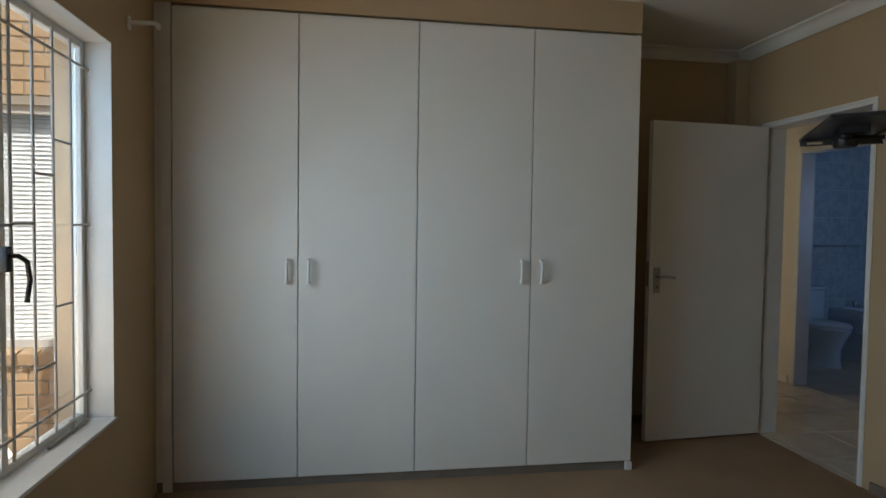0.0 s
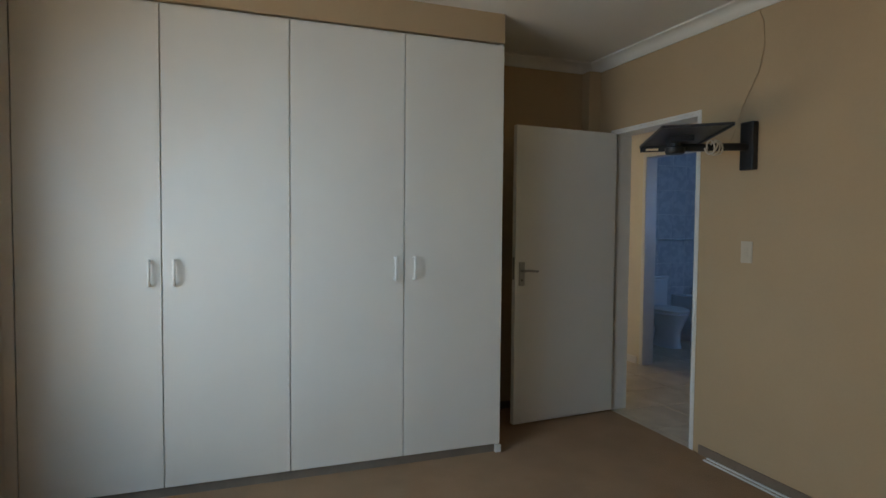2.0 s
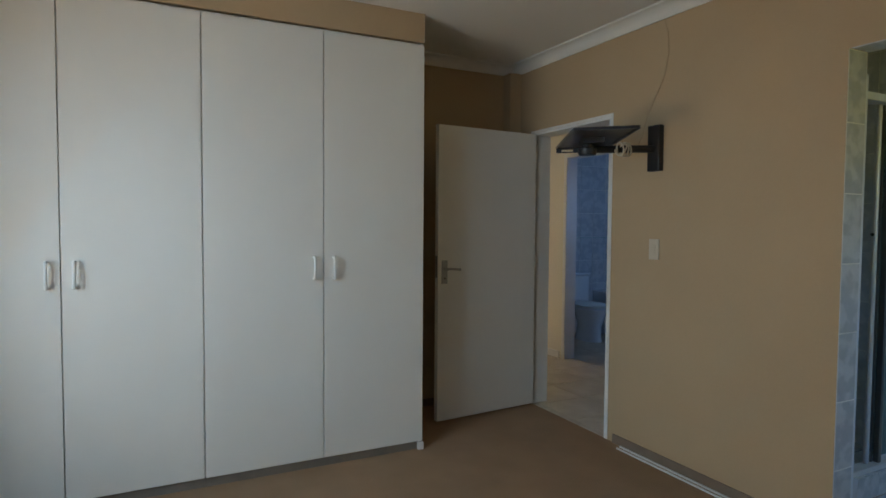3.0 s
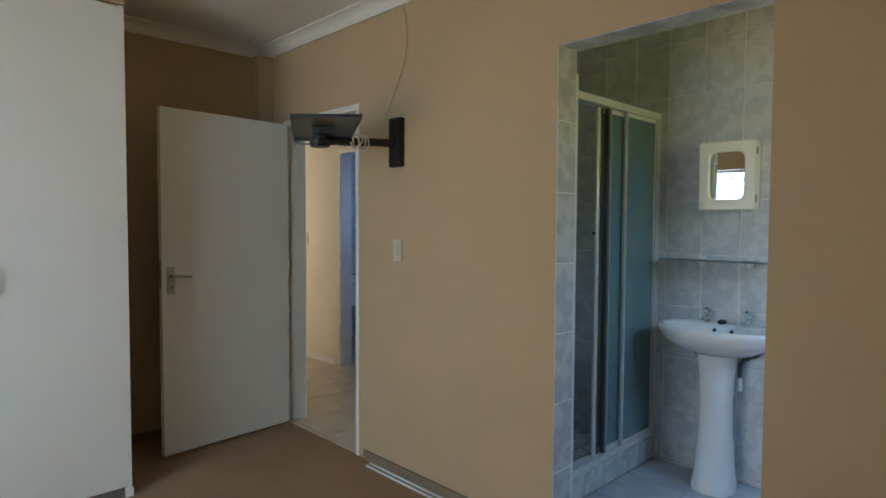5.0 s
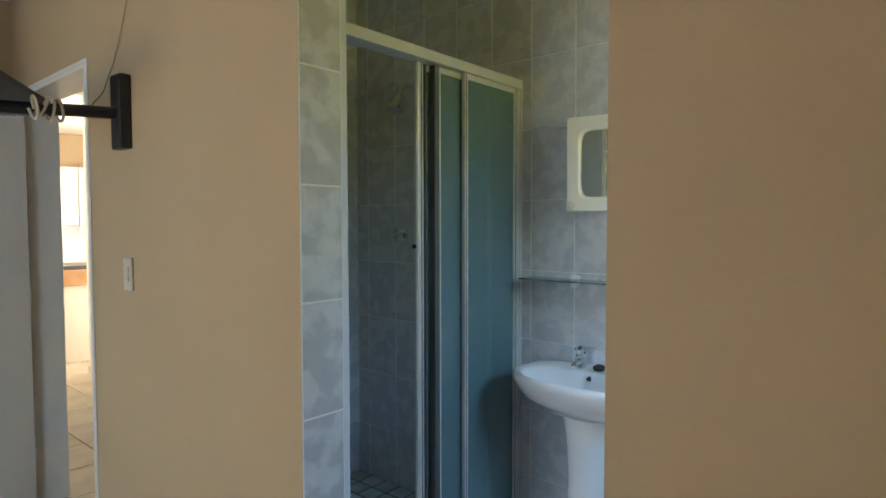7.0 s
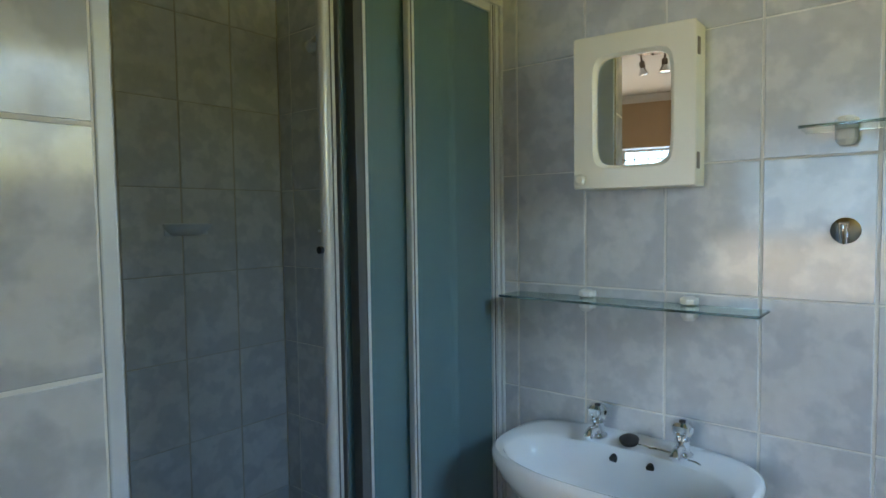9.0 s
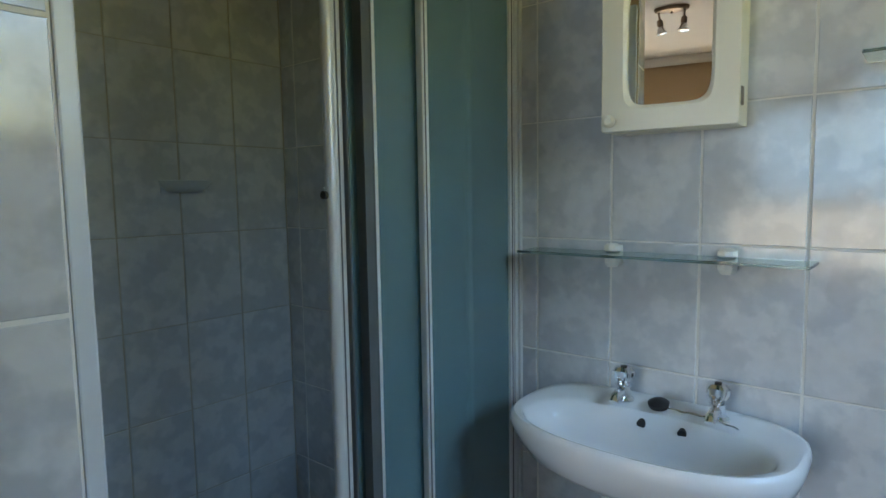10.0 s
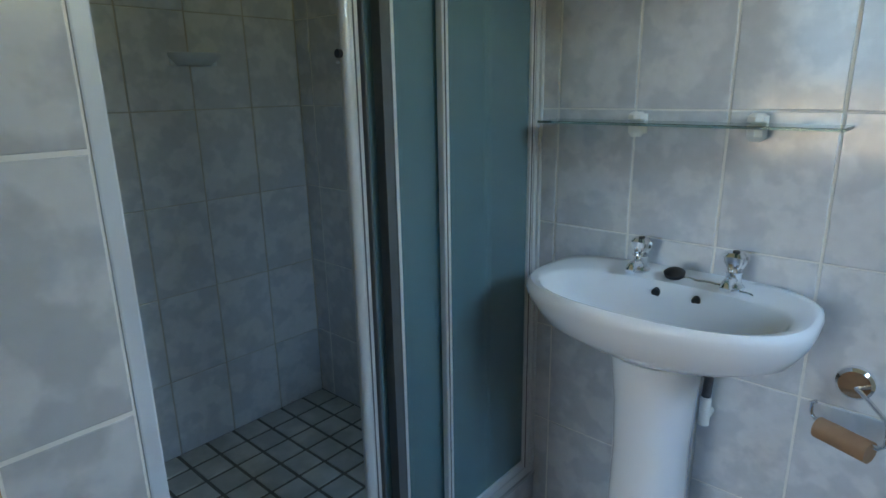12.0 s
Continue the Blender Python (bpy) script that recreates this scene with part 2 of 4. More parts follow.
def structure(name, bm, material, label="", smooth=False):
    return tagged(link(name, bm, material, smooth), label or name.replace("_", " "), name.split("_")[0], "", "structure")


def B():
    return bmesh.new()


def one(*a, **k):
    return box(B(), *a, **k)


def wall(name, axis, a0, a1, u0, u1, z0, z1, openings, material, label):
    """A wall between a0 and a1 along axis, from u0 to u1 along the other, with openings (u0, u1, z0, z1) right through it."""
    bm = B()
    us = sorted({u0, u1, *[v for o in openings for v in o[:2]]})
    for ua, ub in zip(us, us[1:]):
        cuts = sorted([o[2:] for o in openings if o[0] < (ua + ub) / 2 < o[1]])
        z = z0
        for c0, c1 in cuts + [(z1, z1)]:
            if c0 - z > 1e-4:
                if axis == "x":
                    box(bm, a0, ua, z, a1, ub, c0)
                else:
                    box(bm, ua, a0, z, ub, a1, c0)
            z = c1
    return structure(name, bm, material, label)


# ---- large structure ----
# bedroom
WIN = (-2.30, -0.497, 0.54, 2.08)
wall_w = wall("wall_west", "x", -3.775, -3.66, -4.9, 0.75, 0, 2.6, [WIN], M_WALL, "cream painted bedroom wall with a window")
wall_wo = wall("wall_west_outer", "x", -3.92, -3.777, -4.9, 0.75, -0.3, 2.9, [(-2.36, -0.43, 0.48, 2.12)], M_BRICK, "outer brick skin of the bedroom wall")
wall_n = wall("wall_north", "y", 0.75, 0.87, -3.92, 0.0, 0, 2.6, [], M_WALL, "cream painted wall behind the wardrobe")
wall_s = wall("wall_south", "y", -5.02, -4.9, -3.92, 0.0, 0, 2.6, [], M_WALL, "plain cream painted bedroom wall")
DOOR, BATH = (-0.36, 0.475, 0.0, 2.05), (-2.554, -1.745, 0.0, 2.11)
wall_e = wall("wall_east", "x", 0.0, 0.136, -5.02, 0.87, 0, 2.6, [DOOR, BATH], M_WALL, "cream painted wall with two doorways")
floor = structure("floor", one(-3.66, -4.9, -0.1, 0.0, 0.75, 0.0), M_CARPET, "worn brown bedroom carpet")
ceiling = structure("ceiling", one(-3.66, -4.9, 2.6, 0.0, 0.75, 2.7), M_CEIL, "white bedroom ceiling")
bulkhead = structure("wall_bulkhead", one(-3.66, 0.0, 2.432, -1.128, 0.75, 2.6), M_WALL, "cream plastered bulkhead above the wardrobe")
boxing = structure("wall_boxing", one(-0.10, 0.65, 0, 0.0, 0.75, 2.526), M_WALL, "boxed-in pipe in the corner behind the door")

# bathroom beside the bedroom
basin_wall = structure("wall_basin", one(1.2668, -3.57, -0.1, 1.40, -0.3605, 2.6), M_GROUT, "tiled bathroom wall behind the basin")
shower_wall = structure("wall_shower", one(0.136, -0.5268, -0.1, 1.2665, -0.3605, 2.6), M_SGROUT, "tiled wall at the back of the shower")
BWIN = (0.27, 0.97, 1.54, 2.08)
bath_s = wall("wall_bathroom_south", "y", -3.57, -3.45, 0.136, 1.2665, 0, 2.6, [BWIN], M_HALL, "bathroom wall with a frosted window")
bath_floor = structure("floor_bathroom", one(0.136, -3.45, -0.12, 1.2665, -0.527, -0.006), M_FGROUT, "bathroom floor bed")
bath_ceiling = structure("ceiling_bathroom", one(0.136, -3.45, 2.6, 1.2665, -0.527, 2.7), M_CEIL, "white bathroom ceiling")

# hall, second bathroom and kitchen
BATH2 = (0.72, 1.54, 0.0, 2.05)
hall_e = wall("wall_hall_east", "x", 1.155, 1.275, -0.36, 3.2, 0, 2.6, [BATH2], M_HALL, "pale plastered hall wall with a bathroom doorway")
hall_w = structure("wall_hall_west", one(0.0, 0.87, 0, 0.13, 5.9, 2.6), M_HALL, "pale plastered hall wall")
hall_floor = structure("floor_hall", one(0.003, -0.36, -0.12, 3.6, 5.9, -0.008), M_FGROUT, "hall and kitchen floor bed")
hall_ceiling = structure("ceiling_hall", one(0.136, -0.36, 2.6, 3.6, 5.9, 2.7), M_CEIL, "white hall ceiling")
bath2_n = structure("wall_bathroom_north", one(1.275, 2.65, 0, 3.42, 3.2, 2.6), M_GROUT, "tiled end wall of the second bathroom")
bath2_e = structure("wall_bathroom_east", one(3.30, 0.3, 0, 3.42, 2.6495, 2.6), M_GROUT, "tiled long wall of the second bathroom")
bath2_s = wall("wall_second_bathroom_south", "y", 0.18, 0.30, 1.275, 3.42, 0, 2.6, [(1.9, 2.7, 1.2, 1.95)], M_HALL, "second bathroom wall with a window")
kit_n = structure("wall_kitchen_north", one(0.0, 5.9, 0, 3.72, 6.02, 2.6), M_WALL, "cream kitchen wall")
splashback = structure("trim_splashback", one(0.2, 5.892, 0.90, 3.55, 5.8995, 1.40), M_TRIM, "pale tiled splashback under the kitchen cupboards")
kit_e = wall("wall_kitchen_east", "x", 3.6, 3.72, 3.2, 5.9, 0, 2.6, [(3.5, 5.1, 1.05, 2.15)], M_HALL, "kitchen wall with a window")
roof = structure("roof", one(-4.2, -5.4, 2.9, 4.1, 6.4, 3.0), M_PLINTH, "flat roof slab over the house")
ground = structure("ground", one(-400, -400, -0.5, 400, 400, -0.3), M_GRASS, "dry lawn round the house")


def cornice(name, p, q, inward, d=0.075):
    """A coved strip in the angle of wall and ceiling."""
    p, q, n = Vector(p), Vector(q), Vector(inward)
    pr = [(0.001, 0), (0.001, d), (0.012, d)] + [(0.012 + (d - 0.012) * (1 - math.cos(a)), 0.012 + (d - 0.012) * (1 - math.sin(a))) for a in (math.pi / 2 * k / 6 for k in range(1, 6))] + [(d, 0.012), (d, 0)]
    prof = [(u, -w) for u, w in pr]
    bm = loft(B(), [[e + n * u + Vector((0, 0, w - 0.001)) for u, w in prof] for e in (p, q)])
    return structure(name, bm, M_CORN, "white coved cornice", True)


cornice("cornice_east", (0, -4.9, 2.6), (0, 0.75, 2.6), (-1, 0, 0))
cornice("cornice_north", (-1.128, 0.75, 2.6), (0, 0.75, 2.6), (0, -1, 0))
cornice("cornice_west", (-3.66, -4.9, 2.6), (-3.66, 0.0, 2.6), (1, 0, 0))
cornice("cornice_south", (-3.66, -4.9, 2.6), (0, -4.9, 2.6), (0, 1, 0))
structure("baseboard_east", one(-0.014, -1.750, 0.0, 0.0, -0.425, 0.055, bevel=0.003), M_SKIRT, "narrow brown skirting")
structure("baseboard_east_far", one(-0.014, -4.9, 0.0, 0.0, -2.572, 0.055, bevel=0.003), M_SKIRT, "narrow brown skirting")
structure("baseboard_north", one(-1.12, 0.736, 0.0, -0.13, 0.75, 0.055, bevel=0.003), M_SKIRT, "narrow brown skirting")
structure("baseboard_hall", one(1.141, 1.60, 0.0, 1.155, 3.2, 0.07, bevel=0.003), M_FRAME, "white hall skirting")


# ---- wardrobe ----
def wardrobe():
    w = thing("wardrobe", "built-in white four-door wardrobe with slim white handles", "wardrobe")
    part("side_panel", one(-1.150, 0.022, 0.0, -1.128, 0.745, 2.432), M_BOARD, w)
    part("carcass", one(-3.575, 0.03, 0.05, -1.152, 0.70, 2.43), M_BOARD, w)
    part("plinth", one(-3.655, 0.012, 0.0, -1.152, 0.030, 0.048), M_PLINTH, w, "dark brown plinth board")
    part("filler_strip", one(-3.625, 0.004, 0.0, -3.578, 0.03, 2.432, bevel=0.002), M_FRAME, w, "cream painted filler strip")
    part("filler_back", one(-3.659, 0.016, 0.0, -3.627, 0.03, 2.432), M_FRAME, w)
    xs = (-3.575, -2.967, -2.358, -1.737, -1.128)
    for i, (a, b) in enumerate(zip(xs, xs[1:])):
        d = part("door", one(a + 0.0025, 0.0, 0.05, b - 0.0025, 0.019, 2.416, bevel=0.0025), M_BOARD, w)
        x = b - 0.055 if i % 2 == 0 else a + 0.055
        zc = 1.12
        bm = pipe(B(), [(x, 0.0, zc - 0.058), (x, -0.022, zc - 0.060), (x, -0.030, zc - 0.052), (x, -0.032, zc), (x, -0.030, zc + 0.052), (x, -0.022, zc + 0.060), (x, 0.0, zc + 0.058)], 0.0075)
        part("handle", bm, M_PLASTIC, d, "white plastic bow handle", True)
    part("corner_bead", one(-1.162, -0.012, 0.0, -1.126, 0.01, 0.045, bevel=0.003), M_FRAME, w, "small white end block")


wardrobe()


# ---- doors and frames ----
def door_frame(name, x0, x1, y0, y1, top, label):
    """A pressed-steel frame lining an opening in a wall across x."""
    fr = tagged(new(name), label, "door frame", "", "structure")
    t, lip = 0.020, 0.006
    for ya, yb, s in ((y0, y0 + t, -1), (y1 - t, y1, 1)):
        bm = one(x0 - lip, ya, 0.0, x1 + lip, yb, top - t, bevel=0.004)
        part("jamb", bm, M_FRAME, fr)
        e = y0 - 0.012 if s < 0 else y1 + 0.028
        part("architrave", one(x0 - lip, min(e, y0 - 0.0005 if s < 0 else y1 + 0.0005), 0.0, x0 - 0.0005, max(e, y0 - 0.0005 if s < 0 else y1 + 0.0005), top + 0.016, bevel=0.003), M_FRAME, fr)
    part("head", one(x0 - lip, y0, top - t, x1 + lip, y1, top, bevel=0.004), M_FRAME, fr)
    part("head_architrave", one(x0 - lip, y0, top + 0.0005, x0 - 0.0005, y1, top + 0.016, bevel=0.003), M_FRAME, fr)
    return fr


door_frame("door_frame_bedroom", 0.0, 0.136, -0.36, 0.475, 2.05, "white steel door frame")
door_frame("door_frame_bathroom", 1.155, 1.275, 0.72, 1.54, 2.05, "white steel bathroom door frame")


def bedroom_door():
    d = thing("bedroom_door", "white painted flush door standing open on its hinges", "door", at=(-0.014, 0.468, 0))
    leaf = part("leaf", one(-0.845, -0.04, 0.012, 0.0, 0.0, 2.035, bevel=0.0025), M_DOOR, d)
    plate = part("lock_plate", one(-0.818, -0.046, 0.958, -0.772, -0.0405, 1.118, bevel=0.003), M_BRUSHED, leaf, "brushed steel lock plate")
    bm = tube(B(), (-0.794, -0.046, 1.06), (-0.794, -0.085, 1.06), 0.010)
    pipe(bm, [(-0.794, -0.080, 1.06), (-0.77, -0.084, 1.062), (-0.72, -0.085, 1.058), (-0.69, -0.082, 1.055)], 0.008)
    part("lever", bm, M_BRUSHED, leaf, "brushed steel lever handle", True)
    part("strike_edge", one(-0.8475, -0.032, 1.0, -0.8452, -0.010, 1.15), M_BRUSHED, leaf)
    part("keyhole", tube(B(), (-0.794, -0.0462, 0.995), (-0.794, -0.0475, 0.995), 0.006), M_BLACK, leaf)
    for z in (0.25, 1.05, 1.80):
        part("hinge", tube(B(), (0.003, -0.036, z - 0.05), (0.003, -0.036, z + 0.05), 0.004), M_FRAME, d, smooth=True)
    d.rotation_euler = (0, 0, radians(4.5))


bedroom_door()


# ---- bedroom window ----
structure("trim_window", one(-3.7745, -0.5005, 0.556, -3.6605, -0.4975, 2.079), M_FRAME, "white painted window reveal")
structure("trim_window_far", one(-3.7745, -2.2995, 0.556, -3.6605, -2.2965, 2.079), M_FRAME, "white painted window reveal")
structure("trim_window_head", one(-3.7745, -2.2960, 2.0765, -3.6605, -0.5010, 2.0795), M_FRAME, "white painted window head")
def bedroom_window():
    w = tagged(new("window_1"), "white steel casement window with burglar bars", "window", "", "structure")
    y0, y1, z0, z1 = -2.30, -0.497, 0.555, 2.075
    part("window_sill", one(-3.776, y0 + 0.001, 0.5405, -3.648, y1 - 0.001, 0.555, bevel=0.003), M_FRAME, w)
    for a, b in ((y0 + 0.005, y0 + 0.036), (y1 - 0.036, y1 - 0.005), (-1.095, -1.06), (-1.72, -1.685)):
        part("window_frame", one(-3.80, a, z0 + 0.001, -3.762, b, z1 - 0.001, bevel=0.004), M_FRAME, w)
    for a, b in ((z0 + 0.001, z0 + 0.030), (z1 - 0.030, z1 - 0.001)):
        for u, v in ((y0 + 0.037, -1.721), (-1.684, -1.096), (-1.059, y1 - 0.037)):
            part("window_frame", one(-3.80, u, a, -3.764, v, b, bevel=0.004), M_FRAME, w)
    for u, v in ((y0 + 0.038, -1.722), (-1.683, -1.097), (-1.058, y1 - 0.038)):
        p = part("pane", one(-3.785, u, z0 + 0.031, -3.781, v, z1 - 0.031), M_GLASS, w)
        p.visible_shadow = False
    ys = [y1 - 0.020 - 0.1345 * k for k in range(1, 13)]
    for z in (0.67, 1.966):
        part("burglar_bar", tube(B(), (-3.748, y0 + 0.002, z), (-3.748, y1 - 0.002, z), 0.0055, 8), M_BAR, w)
    for y in ys:
        part("burglar_bar", tube(B(), (-3.748, y, z0 + 0.04), (-3.748, y, z1 - 0.03), 0.0055, 8), M_BAR, w)
    edges = [y1 - 0.003] + ys + [y0 + 0.003]
    for k, (a, b) in enumerate(zip(edges, edges[1:])):
        for z in ((1.345,), (1.05, 1.65), (0.85, 1.52), (1.35,))[k % 4]:
            part("burglar_bar", tube(B(), (-3.748, b, z), (-3.748, a, z), 0.005, 8), M_BAR, w)
    bm = one(-3.760, -1.105, 1.20, -3.735, -1.075, 1.28, bevel=0.005)
    pipe(bm, [(-3.735, -1.09, 1.25), (-3.715, -1.08, 1.25), (-3.705, -1.05, 1.23), (-3.705, -1.035, 1.17), (-3.71, -1.045, 1.10)], 0.008)
    part("casement_handle", bm, M_BLACK, w, "black casement handle", True)
    bm = tube(B(), (-3.74, -0.86, 0.563), (-3.74, -0.56, 0.563), 0.006, 8)
    tube(bm, (-3.74, -0.68, 0.556), (-3.74, -0.68, 0.595), 0.006, 8)
    lathe(bm, [(0.004, 0.590), (0.013, 0.596), (0.013, 0.602), (0.005, 0.608)], (-3.74, -0.68, 0), seg=12)
    part("stay", bm, M_BRUSHED, w, "brass casement stay", True)


bedroom_window()


def curtain_bracket():
    c = thing("curtain_bracket", "white curtain-rail bracket screwed to the wall", "bracket")
    part("plate", one(-3.659, -0.335, 2.19, -3.652, -0.300, 2.25, bevel=0.003), M_PLASTIC, c)
    part("arm", pipe(B(), [(-3.652, -0.317, 2.22), (-3.60, -0.317, 2.222), (-3.55, -0.317, 2.225), (-3.535, -0.317, 2.215), (-3.535, -0.317, 2.20)], 0.010), M_PLASTIC, c, smooth=True)


curtain_bracket()


# ---- television bracket ----
def television_bracket():
    t = thing("television_bracket", "black steel television bracket with an empty tray on the wall", "tv bracket")
    part("wall_plate", one(-0.040, -0.778, 1.675, -0.0005, -0.690, 1.935, bevel=0.008), M_BLACK, t)
    part("arm", pipe(B(), [(-0.035, -0.732, 1.80), (-0.15, -0.70, 1.797), (-0.30, -0.655, 1.79), (-0.44, -0.635, 1.785)], 0.021, 12), M_BLACK, t, smooth=True)
    bm = lathe(B(), [(0.045, 1.752), (0.05, 1.76), (0.05, 1.785), (0.032, 1.792), (0.032, 1.838)], (-0.43, -0.635, 0))
    part("swivel", bm, M_BLACK, t, smooth=True)
    # a long sheet-metal tray; its wall end is folded down and slotted
    o, u, v = Vector((-0.745, -0.900, 1.838)), Vector((0.515, 0.857, 0)), Vector((0.73, -0.683, 0))
    size_u, size_v, up = 0.74, 0.31, Vector((0, 0, 1))
    tray = [o, o + u * size_u, o + u * size_u + v * size_v, o + v * size_v]
    plate = part("tray", loft(B(), [tray, [p + up * 0.004 for p in tray]]), M_SHEET, t)

    def fold(a, b, inward, drop, z0=0.0):
        q = [a - up * drop, b - up * drop, b - up * (z0 + 0.0003), a - up * (z0 + 0.0003)]
        return loft(B(), [q, [p + inward * 0.003 for p in q]])
    part("flange", fold(tray[0], tray[1], v, 0.012), M_SHEET, plate)
    part("flange", fold(tray[3], tray[2], -v, 0.012), M_SHEET, plate)
    part("flange", fold(tray[0] + v * 0.004, tray[3] - v * 0.004, u, 0.010), M_SHEET, plate)
    e0 = tray[1]
    cuts = [0.004, 0.035, 0.105, 0.185, 0.255, 0.306]
    for k, (p, q) in enumerate(zip(cuts, cuts[1:])):
        if k % 2 == 0:
            part("flange", fold(e0 + v * p, e0 + v * q, -u, 0.034), M_SHEET, plate)
        else:
            part("flange", fold(e0 + v * p, e0 + v * q, -u, 0.014), M_SHEET, plate)
            part("flange", fold(e0 + v * p, e0 + v * q, -u, 0.034, 0.026), M_SHEET, plate)
    m = o + u * 0.40 + v * 0.155
    block = [m + u * i * 0.075 + v * j * 0.055 for i, j in ((-1, -1), (1, -1), (1, 1), (-1, 1))]
    part("mounting_block", loft(B(), [[p - up * 0.030 for p in block], [p - up * 0.0005 for p in block]]), M_BLACK, t)
    for k in range(4):
        x = -0.20 - 0.026 * k
        cen = Vector((x, -0.685 - (x + 0.15) * -0.3, 1.790 - 0.004 * (k % 2)))
        lean = 0.010 * (k % 3 - 1)
        loop = [cen + Vector((0.008 * math.cos(a * 0.5) + lean * math.sin(a), 0.030 * math.cos(a), 0.036 * math.sin(a))) for a in (2 * math.pi * i / 16 for i in range(17))]
        part("cable_loop", pipe(B(), loop, 0.0048, 6), M_SWITCH, t, "loop of cream cable round the arm", True)


television_bracket()


def wall_cable():
    c = thing("wall_cable", "thin cream cable hanging from the cornice down the wall", "cable")
    part("wire", pipe(B(), [(-0.006, -0.76, 2.53), (-0.005, -0.79, 2.45), (-0.005, -0.80, 2.33), (-0.005, -0.77, 2.20), (-0.005, -0.70, 2.08), (-0.012, -0.655, 1.99), (-0.05, -0.66, 1.88), (-0.10, -0.68, 1.82)], 0.0022, 6), M_WALL, c, smooth=True)


wall_cable()


def switch(name, x, y, z, n, parent_label):
    """A rocker plate on a wall facing -x, with its top edge at z."""
    s = thing(name, parent_label, "light switch")
    part("plate", one(x - 0.009, y - 0.072, z - 0.118, x - 0.0005, y, z, bevel=0.003), M_SWITCH, s)
    for k in range(n):
        zc = z - 0.059 + (k - (n - 1) / 2) * 0.028
        part("rocker", one(x - 0.0135, y - 0.050, zc - 0.012, x - 0.0092, y - 0.022, zc + 0.012, bevel=0.002), M_SWITCH, s)


switch("light_switch", 0.0, -0.690, 1.289, 2, "white double rocker light switch on the wall")
switch("hall_switch", 1.155, 2.17, 1.28, 1, "white rocker light switch in the hall")


def loose_rods():
    for x, y in ((-0.062, -0.52), (-0.028, -0.51)):
        r = thing("curtain_rod", "thin white metal rod lying along the skirting", "rod", "loose rods on the floor")
        part("rod", one(x - 0.005, y - 1.19, 0.0, x + 0.005, y, 0.010, bevel=0.0025), M_FRAME, r)


loose_rods()


def spotlight():
    s = thing("ceiling_spotlight", "brushed-bronze ceiling spotlight plate with two hanging lamps", "ceiling light")
    c = Vector((-2.0, -1.60, 2.6))
    part("plate", lathe(B(), [(0.085, 2.5995), (0.088, 2.590), (0.080, 2.574), (0.03, 2.570)], (c.x, c.y, 0), sy=1.35, sx=0.7, seg=32), M_BRONZE, s, smooth=True)
    part("finial", lathe(B(), [(0.008, 2.571), (0.008, 2.560), (0.004, 2.555)], (c.x, c.y, 0), seg=12), M_BRONZE, s, smooth=True)
    for d, lean in ((-0.085, -4), (0.085, 14)):
        turn = Matrix.Translation((c.x, c.y + d, 2.572)) @ Matrix.Rotation(radians(lean), 4, "Y") @ Matrix.Rotation(radians(-lean / 2), 4, "X")
        bm = tube(B(), (0, 0, 0.002), (0, 0, -0.05), 0.007)
        lathe(bm, [(0.012, -0.045), (0.020, -0.052), (0.021, -0.085), (0.017, -0.092)], (0, 0, 0))
        bm.transform(turn)
        h = part("lamp_head", bm, M_BRONZE, s, smooth=True)
        bm = lathe(B(), [(0.015, -0.0925), (0.022, -0.105), (0.036, -0.135), (0.038, -0.142), (0.030, -0.146), (0.008, -0.147)], (0, 0, 0))
        bm.transform(turn)
        part("reflector_bulb", bm, M_CHROME, h, "silvered reflector bulb", True)


spotlight()


# ---- bathroom: shower ----
def shower_curb():
    c = thing("shower_curb", "tiled kerb with a white edge at the foot of the shower", "shower kerb")
    part("body", one(0.142, -1.57, -0.005, 1.268, -1.478, 0.122), M_GROUT, c)
    for k in range(6):
        a, b = 0.142 + k * 0.1877 + 0.001, 0.142 + (k + 1) * 0.1877 - 0.002
        part("tile", one(a, -1.578, 0.002, b, -1.575, 0.118, bevel=0.002, seg=1), M_STILE, c)
    part("capping", one(0.142, -1.582, 0.1225, 1.268, -1.473, 0.132, bevel=0.003), M_STILE, c)


shower_curb()


